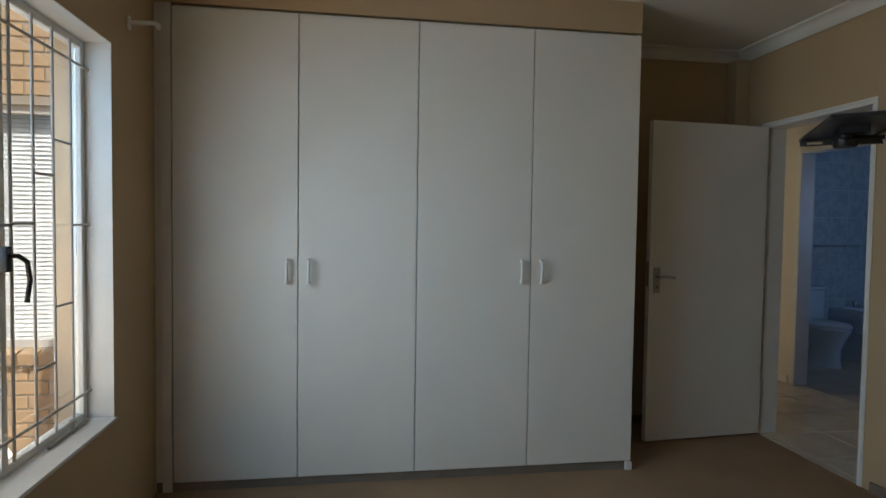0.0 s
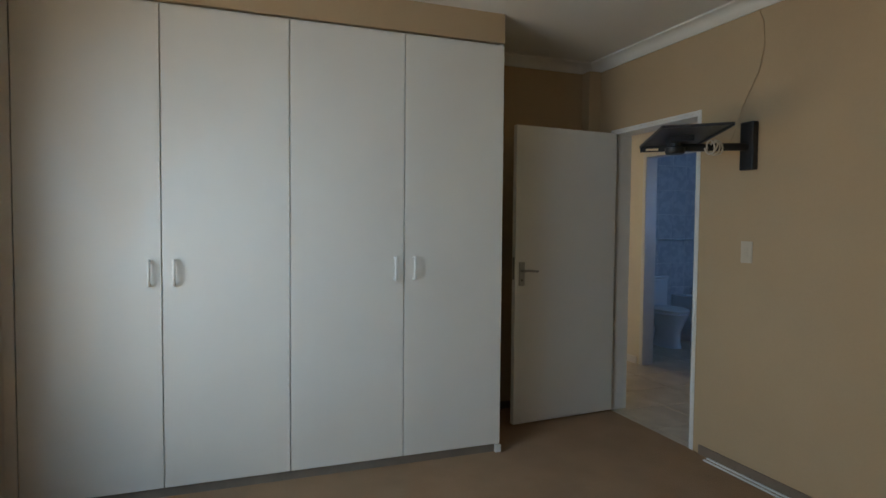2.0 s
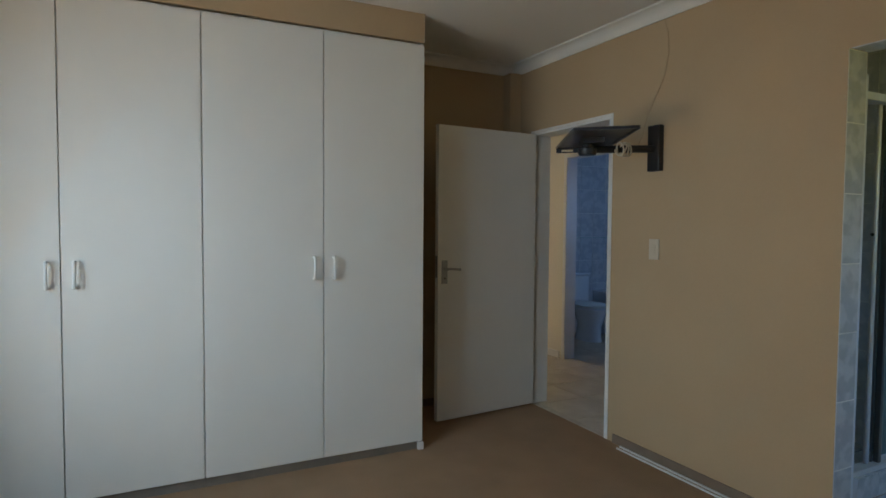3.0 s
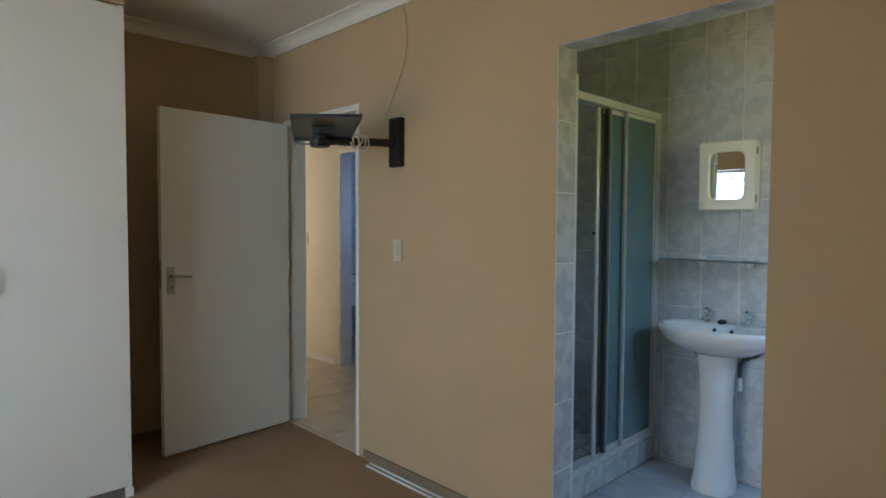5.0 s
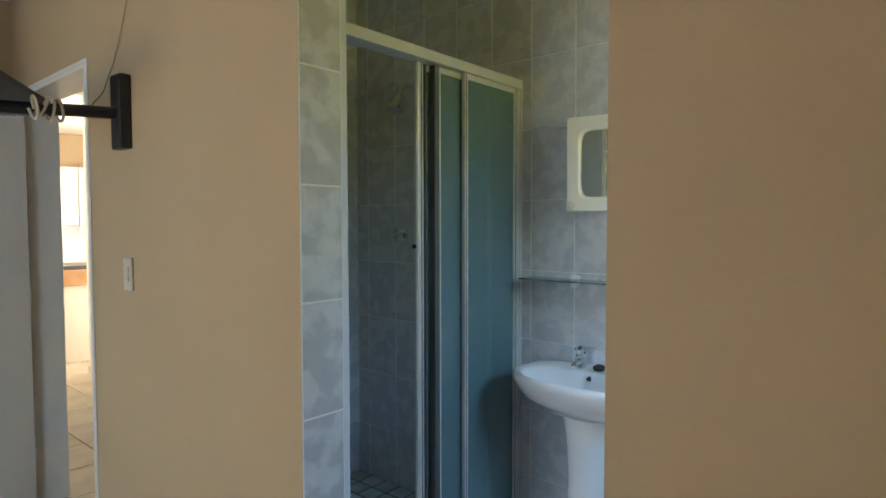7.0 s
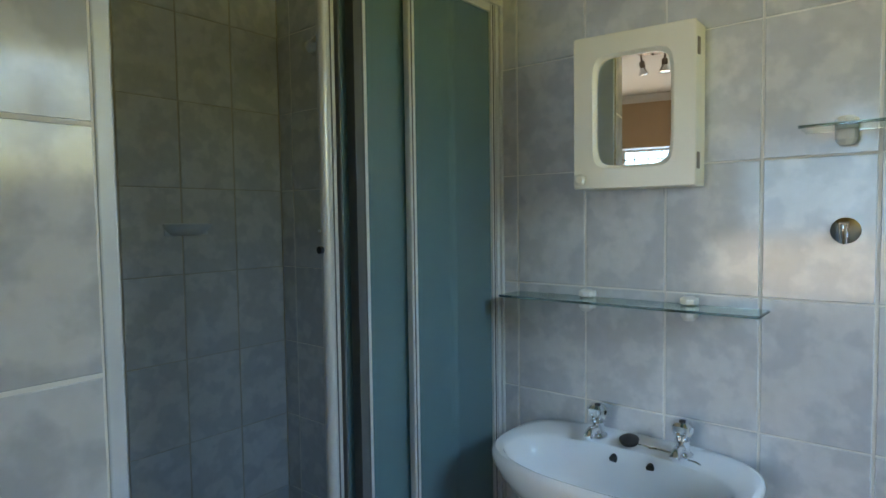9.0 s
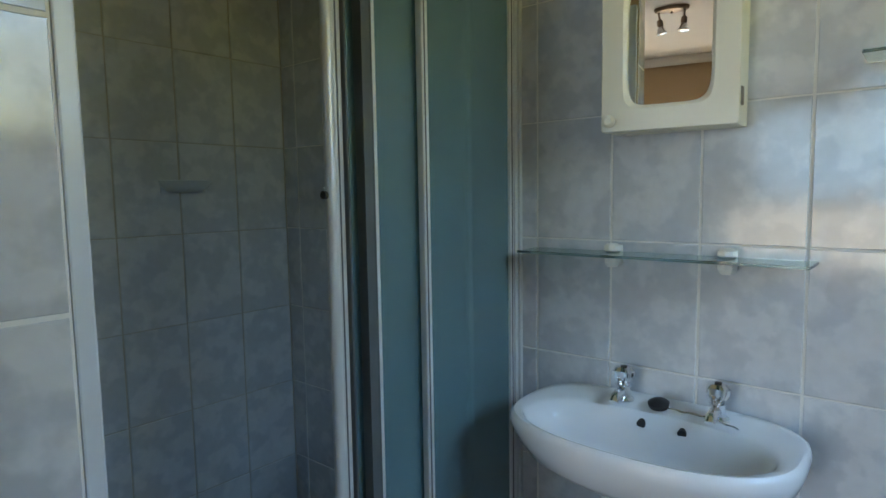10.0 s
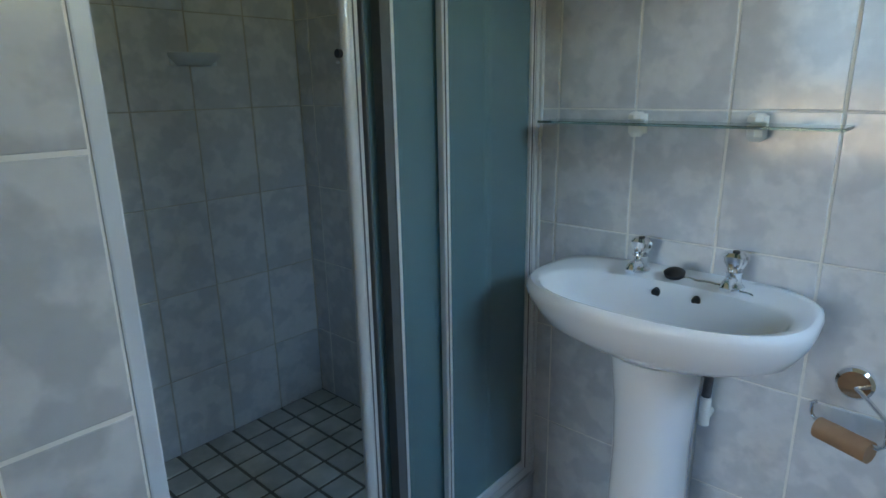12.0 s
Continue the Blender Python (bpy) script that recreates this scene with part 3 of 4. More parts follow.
def shower_enclosure():
    s = thing("shower_enclosure", "aluminium-framed sliding shower screen of obscure green glass, half open", "shower screen")
    z0, z1 = 0.1325, 2.016
    part("bottom_track", one(0.145, -1.576, z0, 1.266, -1.513, z0 + 0.028, bevel=0.003), M_ALU, s)
    part("top_rail", one(0.145, -1.58, 1.978, 1.266, -1.51, z1, bevel=0.003), M_ALU, s)
    # the jamb beside the reveal has its shade put into a grey-blue colour
    part("wall_jamb", one(0.138, -1.742, z0 + 0.029, 0.160, -1.578, 2.02, bevel=0.003), M_TRIM, s)
    part("wall_jamb", one(0.142, -1.578, z0 + 0.029, 0.172, -1.514, 1.977, bevel=0.003), M_ALU, s)
    for k, (a, b, y) in enumerate(((1.228, 1.239, -1.578), (1.2395, 1.2525, -1.572), (1.253, 1.266, -1.578))):
        part("wall_jamb", one(a, y, z0 + 0.029, b, -1.518, 1.977, bevel=0.002), M_ALU, s)
    for x0, x1, y in ((0.876, 1.2275, -1.566), (0.740, 1.070, -1.546), (0.668, 0.965, -1.526)):
        p = part("sliding_panel", one(x0 + 0.010, y - 0.002, z0 + 0.05, x1 - 0.010, y + 0.002, 1.961), M_OBSCURE, s, "obscure green glass panel")
        p.visible_shadow = False
        for xa, xb in ((x0, x0 + 0.020), (x1 - 0.016, x1)):
            part("stile", one(xa, y - 0.009, z0 + 0.030, xb, y + 0.009, 1.976, bevel=0.003), M_ALU, p, "white aluminium stile")
            part("groove", one(xa + 0.006, y - 0.0105, z0 + 0.032, xa + 0.009, y - 0.0092, 1.974), M_SEAL, p)
        for za, zb in ((z0 + 0.030, z0 + 0.055), (1.954, 1.976)):
            part("rail", one(x0 + 0.021, y - 0.008, za, x1 - 0.017, y + 0.008, zb, bevel=0.002), M_ALU, p)
    part("handle_stile", tube(B(), (0.655, -1.534, z0 + 0.03), (0.655, -1.534, 1.976), 0.012, 16), M_ALU, s, "rounded white handle stile", True)
    part("seal", one(0.689, -1.544, z0 + 0.03, 0.694, -1.518, 1.976), M_SEAL, s)
    part("seal", one(0.715, -1.564, z0 + 0.03, 0.738, -1.54, 1.974), M_SEAL, s)
    part("bumper", tube(B(), (0.642, -1.534, 1.33), (0.634, -1.534, 1.33), 0.008), M_BLACK, s)


shower_enclosure()


def shower_rose():
    s = thing("shower_rose", "chrome shower rose on a bent wall arm", "shower head")
    y = -0.972
    part("flange", lathe(B(), [(0.03, 0.0), (0.028, -0.008), (0.012, -0.016)], (1.2645, y, 2.063), "x"), M_CHROME, s, smooth=True)
    part("arm", pipe(B(), [(1.26, y, 2.063), (1.22, y, 2.072), (1.175, y, 2.066), (1.145, y, 2.045), (1.135, y, 2.02)], 0.011), M_CHROME, s, smooth=True)
    bm = lathe(B(), [(0.013, 0.03), (0.024, 0.022), (0.026, 0.0), (0.042, -0.035), (0.050, -0.05), (0.047, -0.055), (0.01, -0.057)], (0, 0, 0))
    bm.transform(Matrix.Translation((1.128, y, 1.992)) @ Matrix.Rotation(radians(20), 4, "Y"))
    part("head", bm, M_CHROME, s, smooth=True)


shower_rose()


def shower_tap():
    s = thing("shower_tap", "chrome cross-handled shower tap on the tiled wall", "tap")
    for y in (-0.868,):
        bm = lathe(B(), [(0.034, 0.0), (0.032, -0.006), (0.016, -0.012), (0.014, -0.04)], (1.2645, y, 1.353), "x")
        part("flange", bm, M_CHROME, s, smooth=True)
        bm = lathe(B(), [(0.018, -0.04), (0.026, -0.048), (0.026, -0.062), (0.012, -0.068)], (1.2645, y, 1.353), "x", seg=8)
        box(bm, 1.202, y - 0.042, 1.347, 1.214, y + 0.042, 1.359, bevel=0.004)
        box(bm, 1.202, y - 0.006, 1.313, 1.2135, y + 0.006, 1.393, bevel=0.004)
        part("cross_handle", bm, M_CHROME, s)


shower_tap()


def soap_dish():
    s = thing("soap_dish", "white ceramic soap dish on the shower wall", "soap dish", at=(-0.008, 0, 0.012))
    def ring(cx, ax, ay, z):
        return [(cx + ax * math.cos(a), -0.530 - ay * max(0, math.sin(a)), z) for a in (2 * math.pi * k / 28 for k in range(28))]
    part("dish", loft(B(), [ring(0.875, 0.055, 0.04, 1.336), ring(0.878, 0.078, 0.075, 1.356), ring(0.880, 0.085, 0.085, 1.372), ring(0.880, 0.076, 0.075, 1.372), ring(0.878, 0.06, 0.055, 1.358)]), M_TRIM, s, smooth=True)
    part("backplate", one(0.80, -0.534, 1.334, 0.955, -0.5275, 1.376, bevel=0.003), M_TRIM, s)


soap_dish()


# ---- bathroom: basin and fittings ----
def oval(cx, cy, ax, ay, z, n=2.3, nb=None, count=64, back=1.2625):
    pts = []
    for k in range(count):
        a = 2 * math.pi * k / count
        c, s = math.cos(a), math.sin(a)
        e = 2 / (nb if nb and c > 0 else n)
        x = cx + ax * math.copysign(abs(c) ** e, c)
        pts.append((min(x, back), cy + ay * math.copysign(abs(s) ** e, s), z))
    return pts


def basin():
    b = thing("basin", "white oval pedestal basin with two chrome taps", "basin", at=(0, 0.010, 0))
    cy = -1.992
    rings = [oval(1.13, cy, 0.085, 0.096, 0.704), oval(1.125, cy, 0.112, 0.142, 0.712), oval(1.116, cy, 0.138, 0.188, 0.726), oval(1.106, cy, 0.158, 0.228, 0.747),
             oval(1.098, cy, 0.173, 0.262, 0.766), oval(1.092, cy, 0.184, 0.280, 0.797, 2.3, 2.8), oval(1.089, cy, 0.190, 0.289, 0.822, 2.4, 3.4), oval(1.089, cy, 0.190, 0.290, 0.838, 2.5, 3.4), oval(1.088, cy, 0.186, 0.287, 0.848, 2.5, 3.4), oval(1.086, cy, 0.178, 0.280, 0.853, 2.5, 3.4),
             oval(1.078, cy, 0.166, 0.272, 0.852, 2.4, 3.2), oval(1.055, cy, 0.138, 0.254, 0.849), oval(1.048, cy, 0.128, 0.247, 0.842), oval(1.046, cy, 0.119, 0.235, 0.818),
             oval(1.048, cy, 0.102, 0.198, 0.765), oval(1.058, cy, 0.070, 0.135, 0.730), oval(1.065, cy, 0.030, 0.039, 0.716)]
    part("bowl", loft(B(), rings), M_CHINA, b, smooth=True)
    ped = [oval(1.11, cy - 0.002, ax, ay, z, 2.6) for ax, ay, z in ((0.125, 0.104, 0.0), (0.123, 0.102, 0.03), (0.106, 0.091, 0.12), (0.094, 0.079, 0.30), (0.090, 0.075, 0.48), (0.096, 0.080, 0.60), (0.108, 0.092, 0.710))]
    part("pedestal", loft(B(), ped), M_CHINA, b, smooth=True)
    for y in (-1.956, -2.044):
        part("overflow_hole", tube(B(), (1.1605, y, 0.8165), (1.172, y, 0.8195), 0.0095, 16), M_BLACK, b)
    part("waste", lathe(B(), [(0.024, 0.717), (0.024, 0.720), (0.008, 0.7195)], (1.065, cy, 0)), M_CHROME, b, smooth=True)
    for y in (-1.900, -2.103):
        x, zb = 1.200, 0.851
        bm = lathe(B(), [(0.024, zb), (0.024, zb + 0.004), (0.017, zb + 0.010), (0.015, zb + 0.030), (0.019, zb + 0.036), (0.010, zb + 0.042)], (x, y, 0))
        pipe(bm, [(x, y, zb + 0.016), (x - 0.026, y, zb + 0.021), (x - 0.046, y, zb + 0.018), (x - 0.054, y, zb + 0.008)], 0.0115, 12)
        tap = part("tap", bm, M_CHROME, b, "chrome pillar tap", True)
        bm = B()
        star = []
        for rr, h in ((0.009, zb + 0.036), (0.014, zb + 0.042), (0.022, zb + 0.056), (0.0235, zb + 0.070), (0.016, zb + 0.077)):
            star.append([(x + rr * (1 + 0.16 * math.cos(5 * a)) * math.cos(a), y + rr * (1 + 0.16 * math.cos(5 * a)) * math.sin(a), h) for a in (2 * math.pi * k / 40 for k in range(40))])
        part("tap_handle", loft(bm, star), M_CHROME, tap, "fluted chrome tap handle", True)
        part("tap_cap", lathe(B(), [(0.007, zb + 0.0775), (0.007, zb + 0.0795), (0.003, zb + 0.080)], (x, y, 0), seg=16), M_RUBBER, tap)
    bm = lathe(B(), [(0.012, 0.0), (0.021, 0.003), (0.023, 0.012), (0.016, 0.017), (0.005, 0.022)], (0, 0, 0), seg=20)
    bm.transform(Matrix.Translation((1.190, -1.985, 0.8535)) @ Matrix.Rotation(radians(-14), 4, "Y"))
    part("plug", bm, M_RUBBER, b, "black rubber plug resting on the ledge", True)
    pts = [(1.185, -2.008 - 0.0105 * k, 0.857 + 0.0012 * math.sin(k * 1.7)) for k in range(8)] + [(1.175 - 0.004 * k, -2.11 - 0.009 * k, 0.8565 + 0.0012 * math.sin(k * 2.1)) for k in range(6)]
    part("plug_chain", pipe(B(), pts, 0.0024, 6), M_CHROME, b, "bead chain of the plug", True)
    hose = part("hose", pipe(B(), [(1.17, -2.185, 0.735), (1.18, -2.160, 0.708), (1.19, -2.125, 0.692), (1.205, -2.092, 0.672), (1.216, -2.074, 0.640), (1.220, -2.070, 0.57)], 0.0105), M_HOSE, b, "grey braided supply hose", True)
    bm = tube(B(), (1.220, -2.070, 0.575), (1.220, -2.070, 0.505), 0.013)
    tube(bm, (1.220, -2.070, 0.520), (1.264, -2.070, 0.520), 0.010)
    part("valve", bm, M_PLASTIC, hose, "white plastic valve", True)
    part("bracket", pipe(B(), [(1.255, -1.86, 0.60), (1.20, -1.86, 0.66), (1.16, -1.86, 0.69)], 0.010), M_HOSE, b, smooth=True)


basin()


def glass_shelf(y0, y1, x0, z, knobs, label):
    g = thing("glass_shelf", label, "shelf", "glass shelves")
    part("pane", one(x0, y0, z - 0.003, 1.260, y1, z + 0.003, bevel=0.001), M_SHELF, g)
    for y in knobs:
        bm = lathe(B(), [(0.012, z + 0.0035), (0.020, z + 0.007), (0.020, z + 0.017), (0.012, z + 0.023)], (1.237, y, 0), seg=8)
        box(bm, 1.245, y - 0.014, z + 0.0035, 1.2645, y + 0.014, z + 0.018)
        part("knob", bm, M_PLASTIC, g, "white plastic clamp")
        bm = lathe(B(), [(0.012, z - 0.032), (0.019, z - 0.022), (0.019, z - 0.0035)], (1.237, y, 0), seg=8)
        box(bm, 1.245, y - 0.014, z - 0.026, 1.2645, y + 0.014, z - 0.0035)
        part("clamp", bm, M_PLASTIC, g)


glass_shelf(-2.254, -1.630, 1.155, 1.184, (-1.843, -2.094), "clear glass shelf with green edges above the basin")
glass_shelf(-2.92, -2.315, 1.155, 1.556, (-2.385, -2.82), "clear glass shelf high on the tiled wall")


def mirror_cabinet():
    c = thing("mirror_cabinet", "small ivory bathroom cabinet, its mirrored door slightly ajar", "cabinet")
    y0, y1, z0, z1 = -2.120, -1.846, 1.456, 1.811
    bm = one(1.252, y0 + 0.003, z0, 1.2645, y1 - 0.006, z1)
    box(bm, 1.205, y0 + 0.003, z0, 1.2515, y1 - 0.006, z0 + 0.012)
    box(bm, 1.205, y0 + 0.003, z1 - 0.012, 1.2515, y1 - 0.006, z1)
    box(bm, 1.205, y0 + 0.003, z0 + 0.0125, 1.2515, y0 + 0.014, z1 - 0.0125)
    box(bm, 1.205, y1 - 0.018, z0 + 0.0125, 1.2515, y1 - 0.006, z1 - 0.0125)
    part("body", bm, M_IVORY, c)
    # the door in its own place: y from the hinge, x towards the room
    w, h, n = y1 - y0, z1 - z0, 64
    door = Matrix.Translation((1.2035, y0, z0)) @ Matrix.Rotation(radians(6), 4, "Z")

    def loop(mx, mz, r, x):
        pts = []
        for k in range(n):
            a = 2 * math.pi * (k + 0.5) / n
            ca, sa = math.cos(a), math.sin(a)
            hw, hh = w / 2 - mx, h / 2 - mz
            e = 2 / r
            u, v = math.copysign(abs(ca) ** e, ca), math.copysign(abs(sa) ** e, sa)
            pts.append((x, w / 2 + hw * u, h / 2 + hh * v))
        return pts
    bm = B()
    rings = [loop(0.0, 0.0, 60, 0.0), loop(0.0, 0.0, 60, -0.018), loop(0.002, 0.002, 60, -0.021), loop(0.046, 0.046, 7, -0.021), loop(0.053, 0.053, 6, -0.014), loop(0.053, 0.053, 6, -0.004)]
    vs = [[bm.verts.new(p) for p in r] for r in rings]
    for a, b in zip(vs, vs[1:] + vs[:1]):
        for k in range(n):
            bm.faces.new((a[k], a[(k + 1) % n], b[(k + 1) % n], b[k]))
    bmesh.ops.recalc_face_normals(bm, faces=bm.faces[:])
    bm.transform(door)
    d = part("door", bm, M_IVORY, c, "ivory moulded door frame")
    bm = loft(B(), [loop(0.050, 0.050, 6, -0.0055), loop(0.050, 0.050, 6, -0.0085)])
    bm.transform(door)
    part("mirror", bm, M_MIRROR, d, "mirror glass")
    bm = lathe(B(), [(0.006, -0.021), (0.006, -0.028), (0.013, -0.031), (0.014, -0.040), (0.008, -0.045)], (0, w - 0.022, 0.022), "x", seg=20)
    bm.transform(door)
    part("knob", bm, M_IVORY, d, "ivory knob", True)
    for z in (z0 + 0.055, z1 - 0.055):
        part("hinge", one(1.190, y0 - 0.0035, z - 0.018, 1.208, y0 + 0.0025, z + 0.018, bevel=0.001), M_PLINTH, c, "dark bronze hinge")


mirror_cabinet()


def roll_holder():
    r = thing("toilet_roll_holder", "chrome toilet roll holder on the tiled wall", "roll holder")
    y, z = -2.325, 0.684
    part("base", lathe(B(), [(0.034, 0.0), (0.034, -0.014), (0.028, -0.020), (0.010, -0.021)], (1.2645, y, z), "x", seg=28), M_CHROME, r, smooth=True)
    part("arm", pipe(B(), [(1.245, y - 0.004, z - 0.006), (1.21, y - 0.03, z - 0.010), (1.155, y - 0.062, z - 0.014), (1.142, y - 0.068, z - 0.022), (1.138, y - 0.069, z - 0.055), (1.141, y - 0.060, z - 0.066), (1.188, y + 0.050, z - 0.066), (1.191, y + 0.057, z - 0.058), (1.192, y + 0.059, z - 0.036), (1.189, y + 0.052, z - 0.030)], 0.0045), M_CHROME, r, smooth=True)
    t = thing("cardboard_tube", "empty brown cardboard toilet roll tube on its holder", "cardboard tube")
    bm = lathe(B(), [(0.0215, -0.050), (0.0215, 0.048), (0.0195, 0.048), (0.0195, -0.050)], (0, 0, 0), "y", seg=28)
    bm.transform(Matrix.Translation((1.165, y - 0.003, z - 0.081)) @ Matrix.Rotation(radians(-23), 4, "Z"))
    part("tube", bm, M_CARD, t, smooth=True)


roll_holder()


def robe_hook():
    t = thing("robe_hook", "small chrome robe hook on the tiled wall", "hook")
    part("base", lathe(B(), [(0.026, 0.0), (0.026, -0.008), (0.012, -0.014)], (1.2645, -2.385, 1.357), "x"), M_CHROME, t, smooth=True)
    part("hook", pipe(B(), [(1.252, -2.385, 1.350), (1.235, -2.385, 1.335), (1.218, -2.385, 1.337), (1.212, -2.385, 1.355), (1.214, -2.385, 1.370)], 0.006), M_CHROME, t, smooth=True)


robe_hook()


def bathroom_window():
    w = tagged(new("window_2"), "frosted bathroom window in a white frame", "window", "", "structure")
    x0, x1, z0, z1 = BWIN
    for a, b in ((x0 + 0.001, x0 + 0.03), (x1 - 0.03, x1 - 0.001), (0.605, 0.635)):
        part("window_frame", one(a, -3.53, z0 + 0.001, b, -3.49, z1 - 0.001, bevel=0.003), M_FRAME, w)
    for a, b in ((x0 + 0.031, 0.604), (0.636, x1 - 0.031)):
        for u, v in ((z0 + 0.001, z0 + 0.03), (z1 - 0.03, z1 - 0.001), (1.80, 1.83)):
            part("window_frame", one(a, -3.53, u, b, -3.49, v, bevel=0.003), M_FRAME, w)
        for u, v in ((z0 + 0.031, 1.799), (1.831, z1 - 0.031)):
            p = part("pane", one(a, -3.512, u, b, -3.508, v), M_FROST, w)
            p.visible_shadow = False


bathroom_window()


# ---- hall, second bathroom, kitchen ----
def hook_rack():
    h = thing("hook_rack", "small dark metal coat-hook rack on the hall wall", "hook rack")
    part("plate", one(1.147, 2.44, 1.735, 1.1545, 2.98, 1.845, bevel=0.003), M_PLINTH, h)
    for k in range(4):
        y = 2.515 + k * 0.13
        part("panel", one(1.144, y - 0.042, 1.755, 1.1465, y + 0.042, 1.828), M_PLASTIC, h)
        part("hook", pipe(B(), [(1.145, y, 1.745), (1.125, y, 1.745), (1.105, y, 1.70), (1.09, y, 1.72)], 0.006), M_PLINTH, h, smooth=True)


hook_rack()


def toilet():
    t = thing("toilet", "white close-coupled toilet with its lid down", "toilet")
    cx, y0 = 2.07, 2.645

    def ov(y, ax, ay, z):
        return [(cx + ax * math.cos(a), y + ay * math.sin(a), z) for a in (2 * math.pi * k / 32 for k in range(32))]
    part("bowl", loft(B(), [ov(y0 - 0.42, 0.12, 0.20, 0.0), ov(y0 - 0.42, 0.105, 0.185, 0.06), ov(y0 - 0.43, 0.10, 0.17, 0.18), ov(y0 - 0.44, 0.15, 0.21, 0.30), ov(y0 - 0.45, 0.185, 0.245, 0.385), ov(y0 - 0.45, 0.18, 0.24, 0.40)]), M_CHINA, t, smooth=True)
    part("lid", loft(B(), [ov(y0 - 0.44, 0.188, 0.25, 0.402), ov(y0 - 0.44, 0.19, 0.252, 0.425), ov(y0 - 0.44, 0.17, 0.235, 0.438)]), M_PLASTIC, t, smooth=True)
    part("pan_shelf", one(cx - 0.10, y0 - 0.28, 0.28, cx + 0.10, y0 - 0.02, 0.40, bevel=0.02), M_CHINA, t, smooth=True)
    part("cistern", one(cx - 0.20, y0 - 0.19, 0.402, cx + 0.20, y0 - 0.012, 0.74, bevel=0.02, seg=3), M_CHINA, t, smooth=True)
    part("cistern_lid", one(cx - 0.21, y0 - 0.20, 0.741, cx + 0.21, y0 - 0.010, 0.775, bevel=0.01, seg=3), M_CHINA, t, smooth=True)
    part("flush_lever", pipe(B(), [(cx - 0.15, y0 - 0.19, 0.68), (cx - 0.15, y0 - 0.215, 0.68), (cx - 0.08, y0 - 0.22, 0.675)], 0.008), M_CHROME, t, smooth=True)


toilet()


def bathtub():
    b = thing("bathtub", "white built-in bathtub along the tiled wall", "bathtub")
    x0, x1, y0, y1 = 2.50, 3.289, 0.85, 2.640
    bm = one(x0, y0, 0.0, x1, y1, 0.30)
    part("apron", bm, M_CHINA, b)
    bm = B()
    for a in ((x0 - 0.01, y0, x0 + 0.07, y1), (x1 - 0.07, y0, x1, y1), (x0 + 0.0705, y0, x1 - 0.0705, y0 + 0.08), (x0 + 0.0705, y1 - 0.10, x1 - 0.0705, y1)):
        box(bm, a[0], a[1], 0.3005, a[2], a[3], 0.53, bevel=0.012)
    part("rim", bm, M_CHINA, b, smooth=True)
    for x in (2.74, 2.92):
        bm = lathe(B(), [(0.022, 0.531), (0.018, 0.56), (0.026, 0.575), (0.024, 0.60), (0.008, 0.606)], (x, y1 - 0.06, 0), seg=16)
        pipe(bm, [(x, y1 - 0.06, 0.555), (x, y1 - 0.12, 0.56), (x, y1 - 0.14, 0.54)], 0.012)
        part("tap", bm, M_CHROME, b, smooth=True)
    g = thing("bathroom_ledge", "thin glass ledge on the second bathroom's wall", "shelf")
    part("pane", one(1.35, 2.53, 1.20, 3.20, 2.642, 1.206), M_SHELF, g)


bathtub()


def kitchen():
    p = thing("kitchen_counter", "white half-height counter with a thick wooden top", "counter")
    part("base", one(1.0, 3.77, 0.0, 3.4, 4.25, 0.785), M_HALL, p)
    part("worktop", one(0.96, 3.72, 0.7855, 3.45, 4.30, 0.945, bevel=0.006), M_WOOD, p, "brown wooden worktop")
    part("edge", one(0.97, 3.78, 0.9455, 3.44, 4.29, 0.985, bevel=0.004), M_DARK, p, "dark upper edge")
    for k in range(4):
        u = thing("wall_cupboard", "pale kitchen wall cupboard with plain doors", "cupboard", "kitchen wall cupboards")
        x = 0.25 + k * 0.81
        part("body", one(x, 5.58, 1.40, x + 0.80, 5.895, 2.14), M_BOARD, u)
        for j in range(2):
            d = part("door", one(x + 0.002 + j * 0.40, 5.56, 1.402, x + 0.398 + j * 0.40, 5.579, 2.138, bevel=0.003), M_BOARD, u)
            part("handle", tube(B(), (x + 0.36 + j * 0.08, 5.552, 1.44), (x + 0.36 + j * 0.08, 5.552, 1.52), 0.005), M_BRUSHED, d)


kitchen()


def plain_window(name, axis, u0, u1, z0, z1, a, label):
    w = tagged(new(name), label, "window", "", "structure")
    def slab(u, v, p, q):
        return one(a, u, p, a + 0.04, v, q, bevel=0.003) if axis == "x" else one(u, a, p, v, a + 0.04, q, bevel=0.003)
    m = (u0 + u1) / 2
    for u, v in ((u0 + 0.001, u0 + 0.03), (u1 - 0.03, u1 - 0.001), (m - 0.015, m + 0.015)):
        part("window_frame", slab(u, v, z0 + 0.001, z1 - 0.001), M_FRAME, w)
    for u, v in ((u0 + 0.031, m - 0.016), (m + 0.016, u1 - 0.031)):
        for p, q in ((z0 + 0.001, z0 + 0.03), (z1 - 0.03, z1 - 0.001)):
            part("window_frame", slab(u, v, p, q), M_FRAME, w)


plain_window("window_3", "y", 1.9, 2.7, 1.2, 1.95, 0.22, "white window of the second bathroom")
plain_window("window_4", "x", 3.5, 5.1, 1.05, 2.15, 3.64, "white kitchen window")


# ---- outside the bedroom window ----
WX0, WX1, WZ0, WZ1 = -6.1, -4.43, 0.58, 2.05
wing = wall("wall_wing", "y", 0.809, 1.05, -7.5, -3.921, -0.3, 2.9, [(WX0, WX1, WZ0, WZ1)], M_MORTAR, "orange face-brick wall of the house wing")


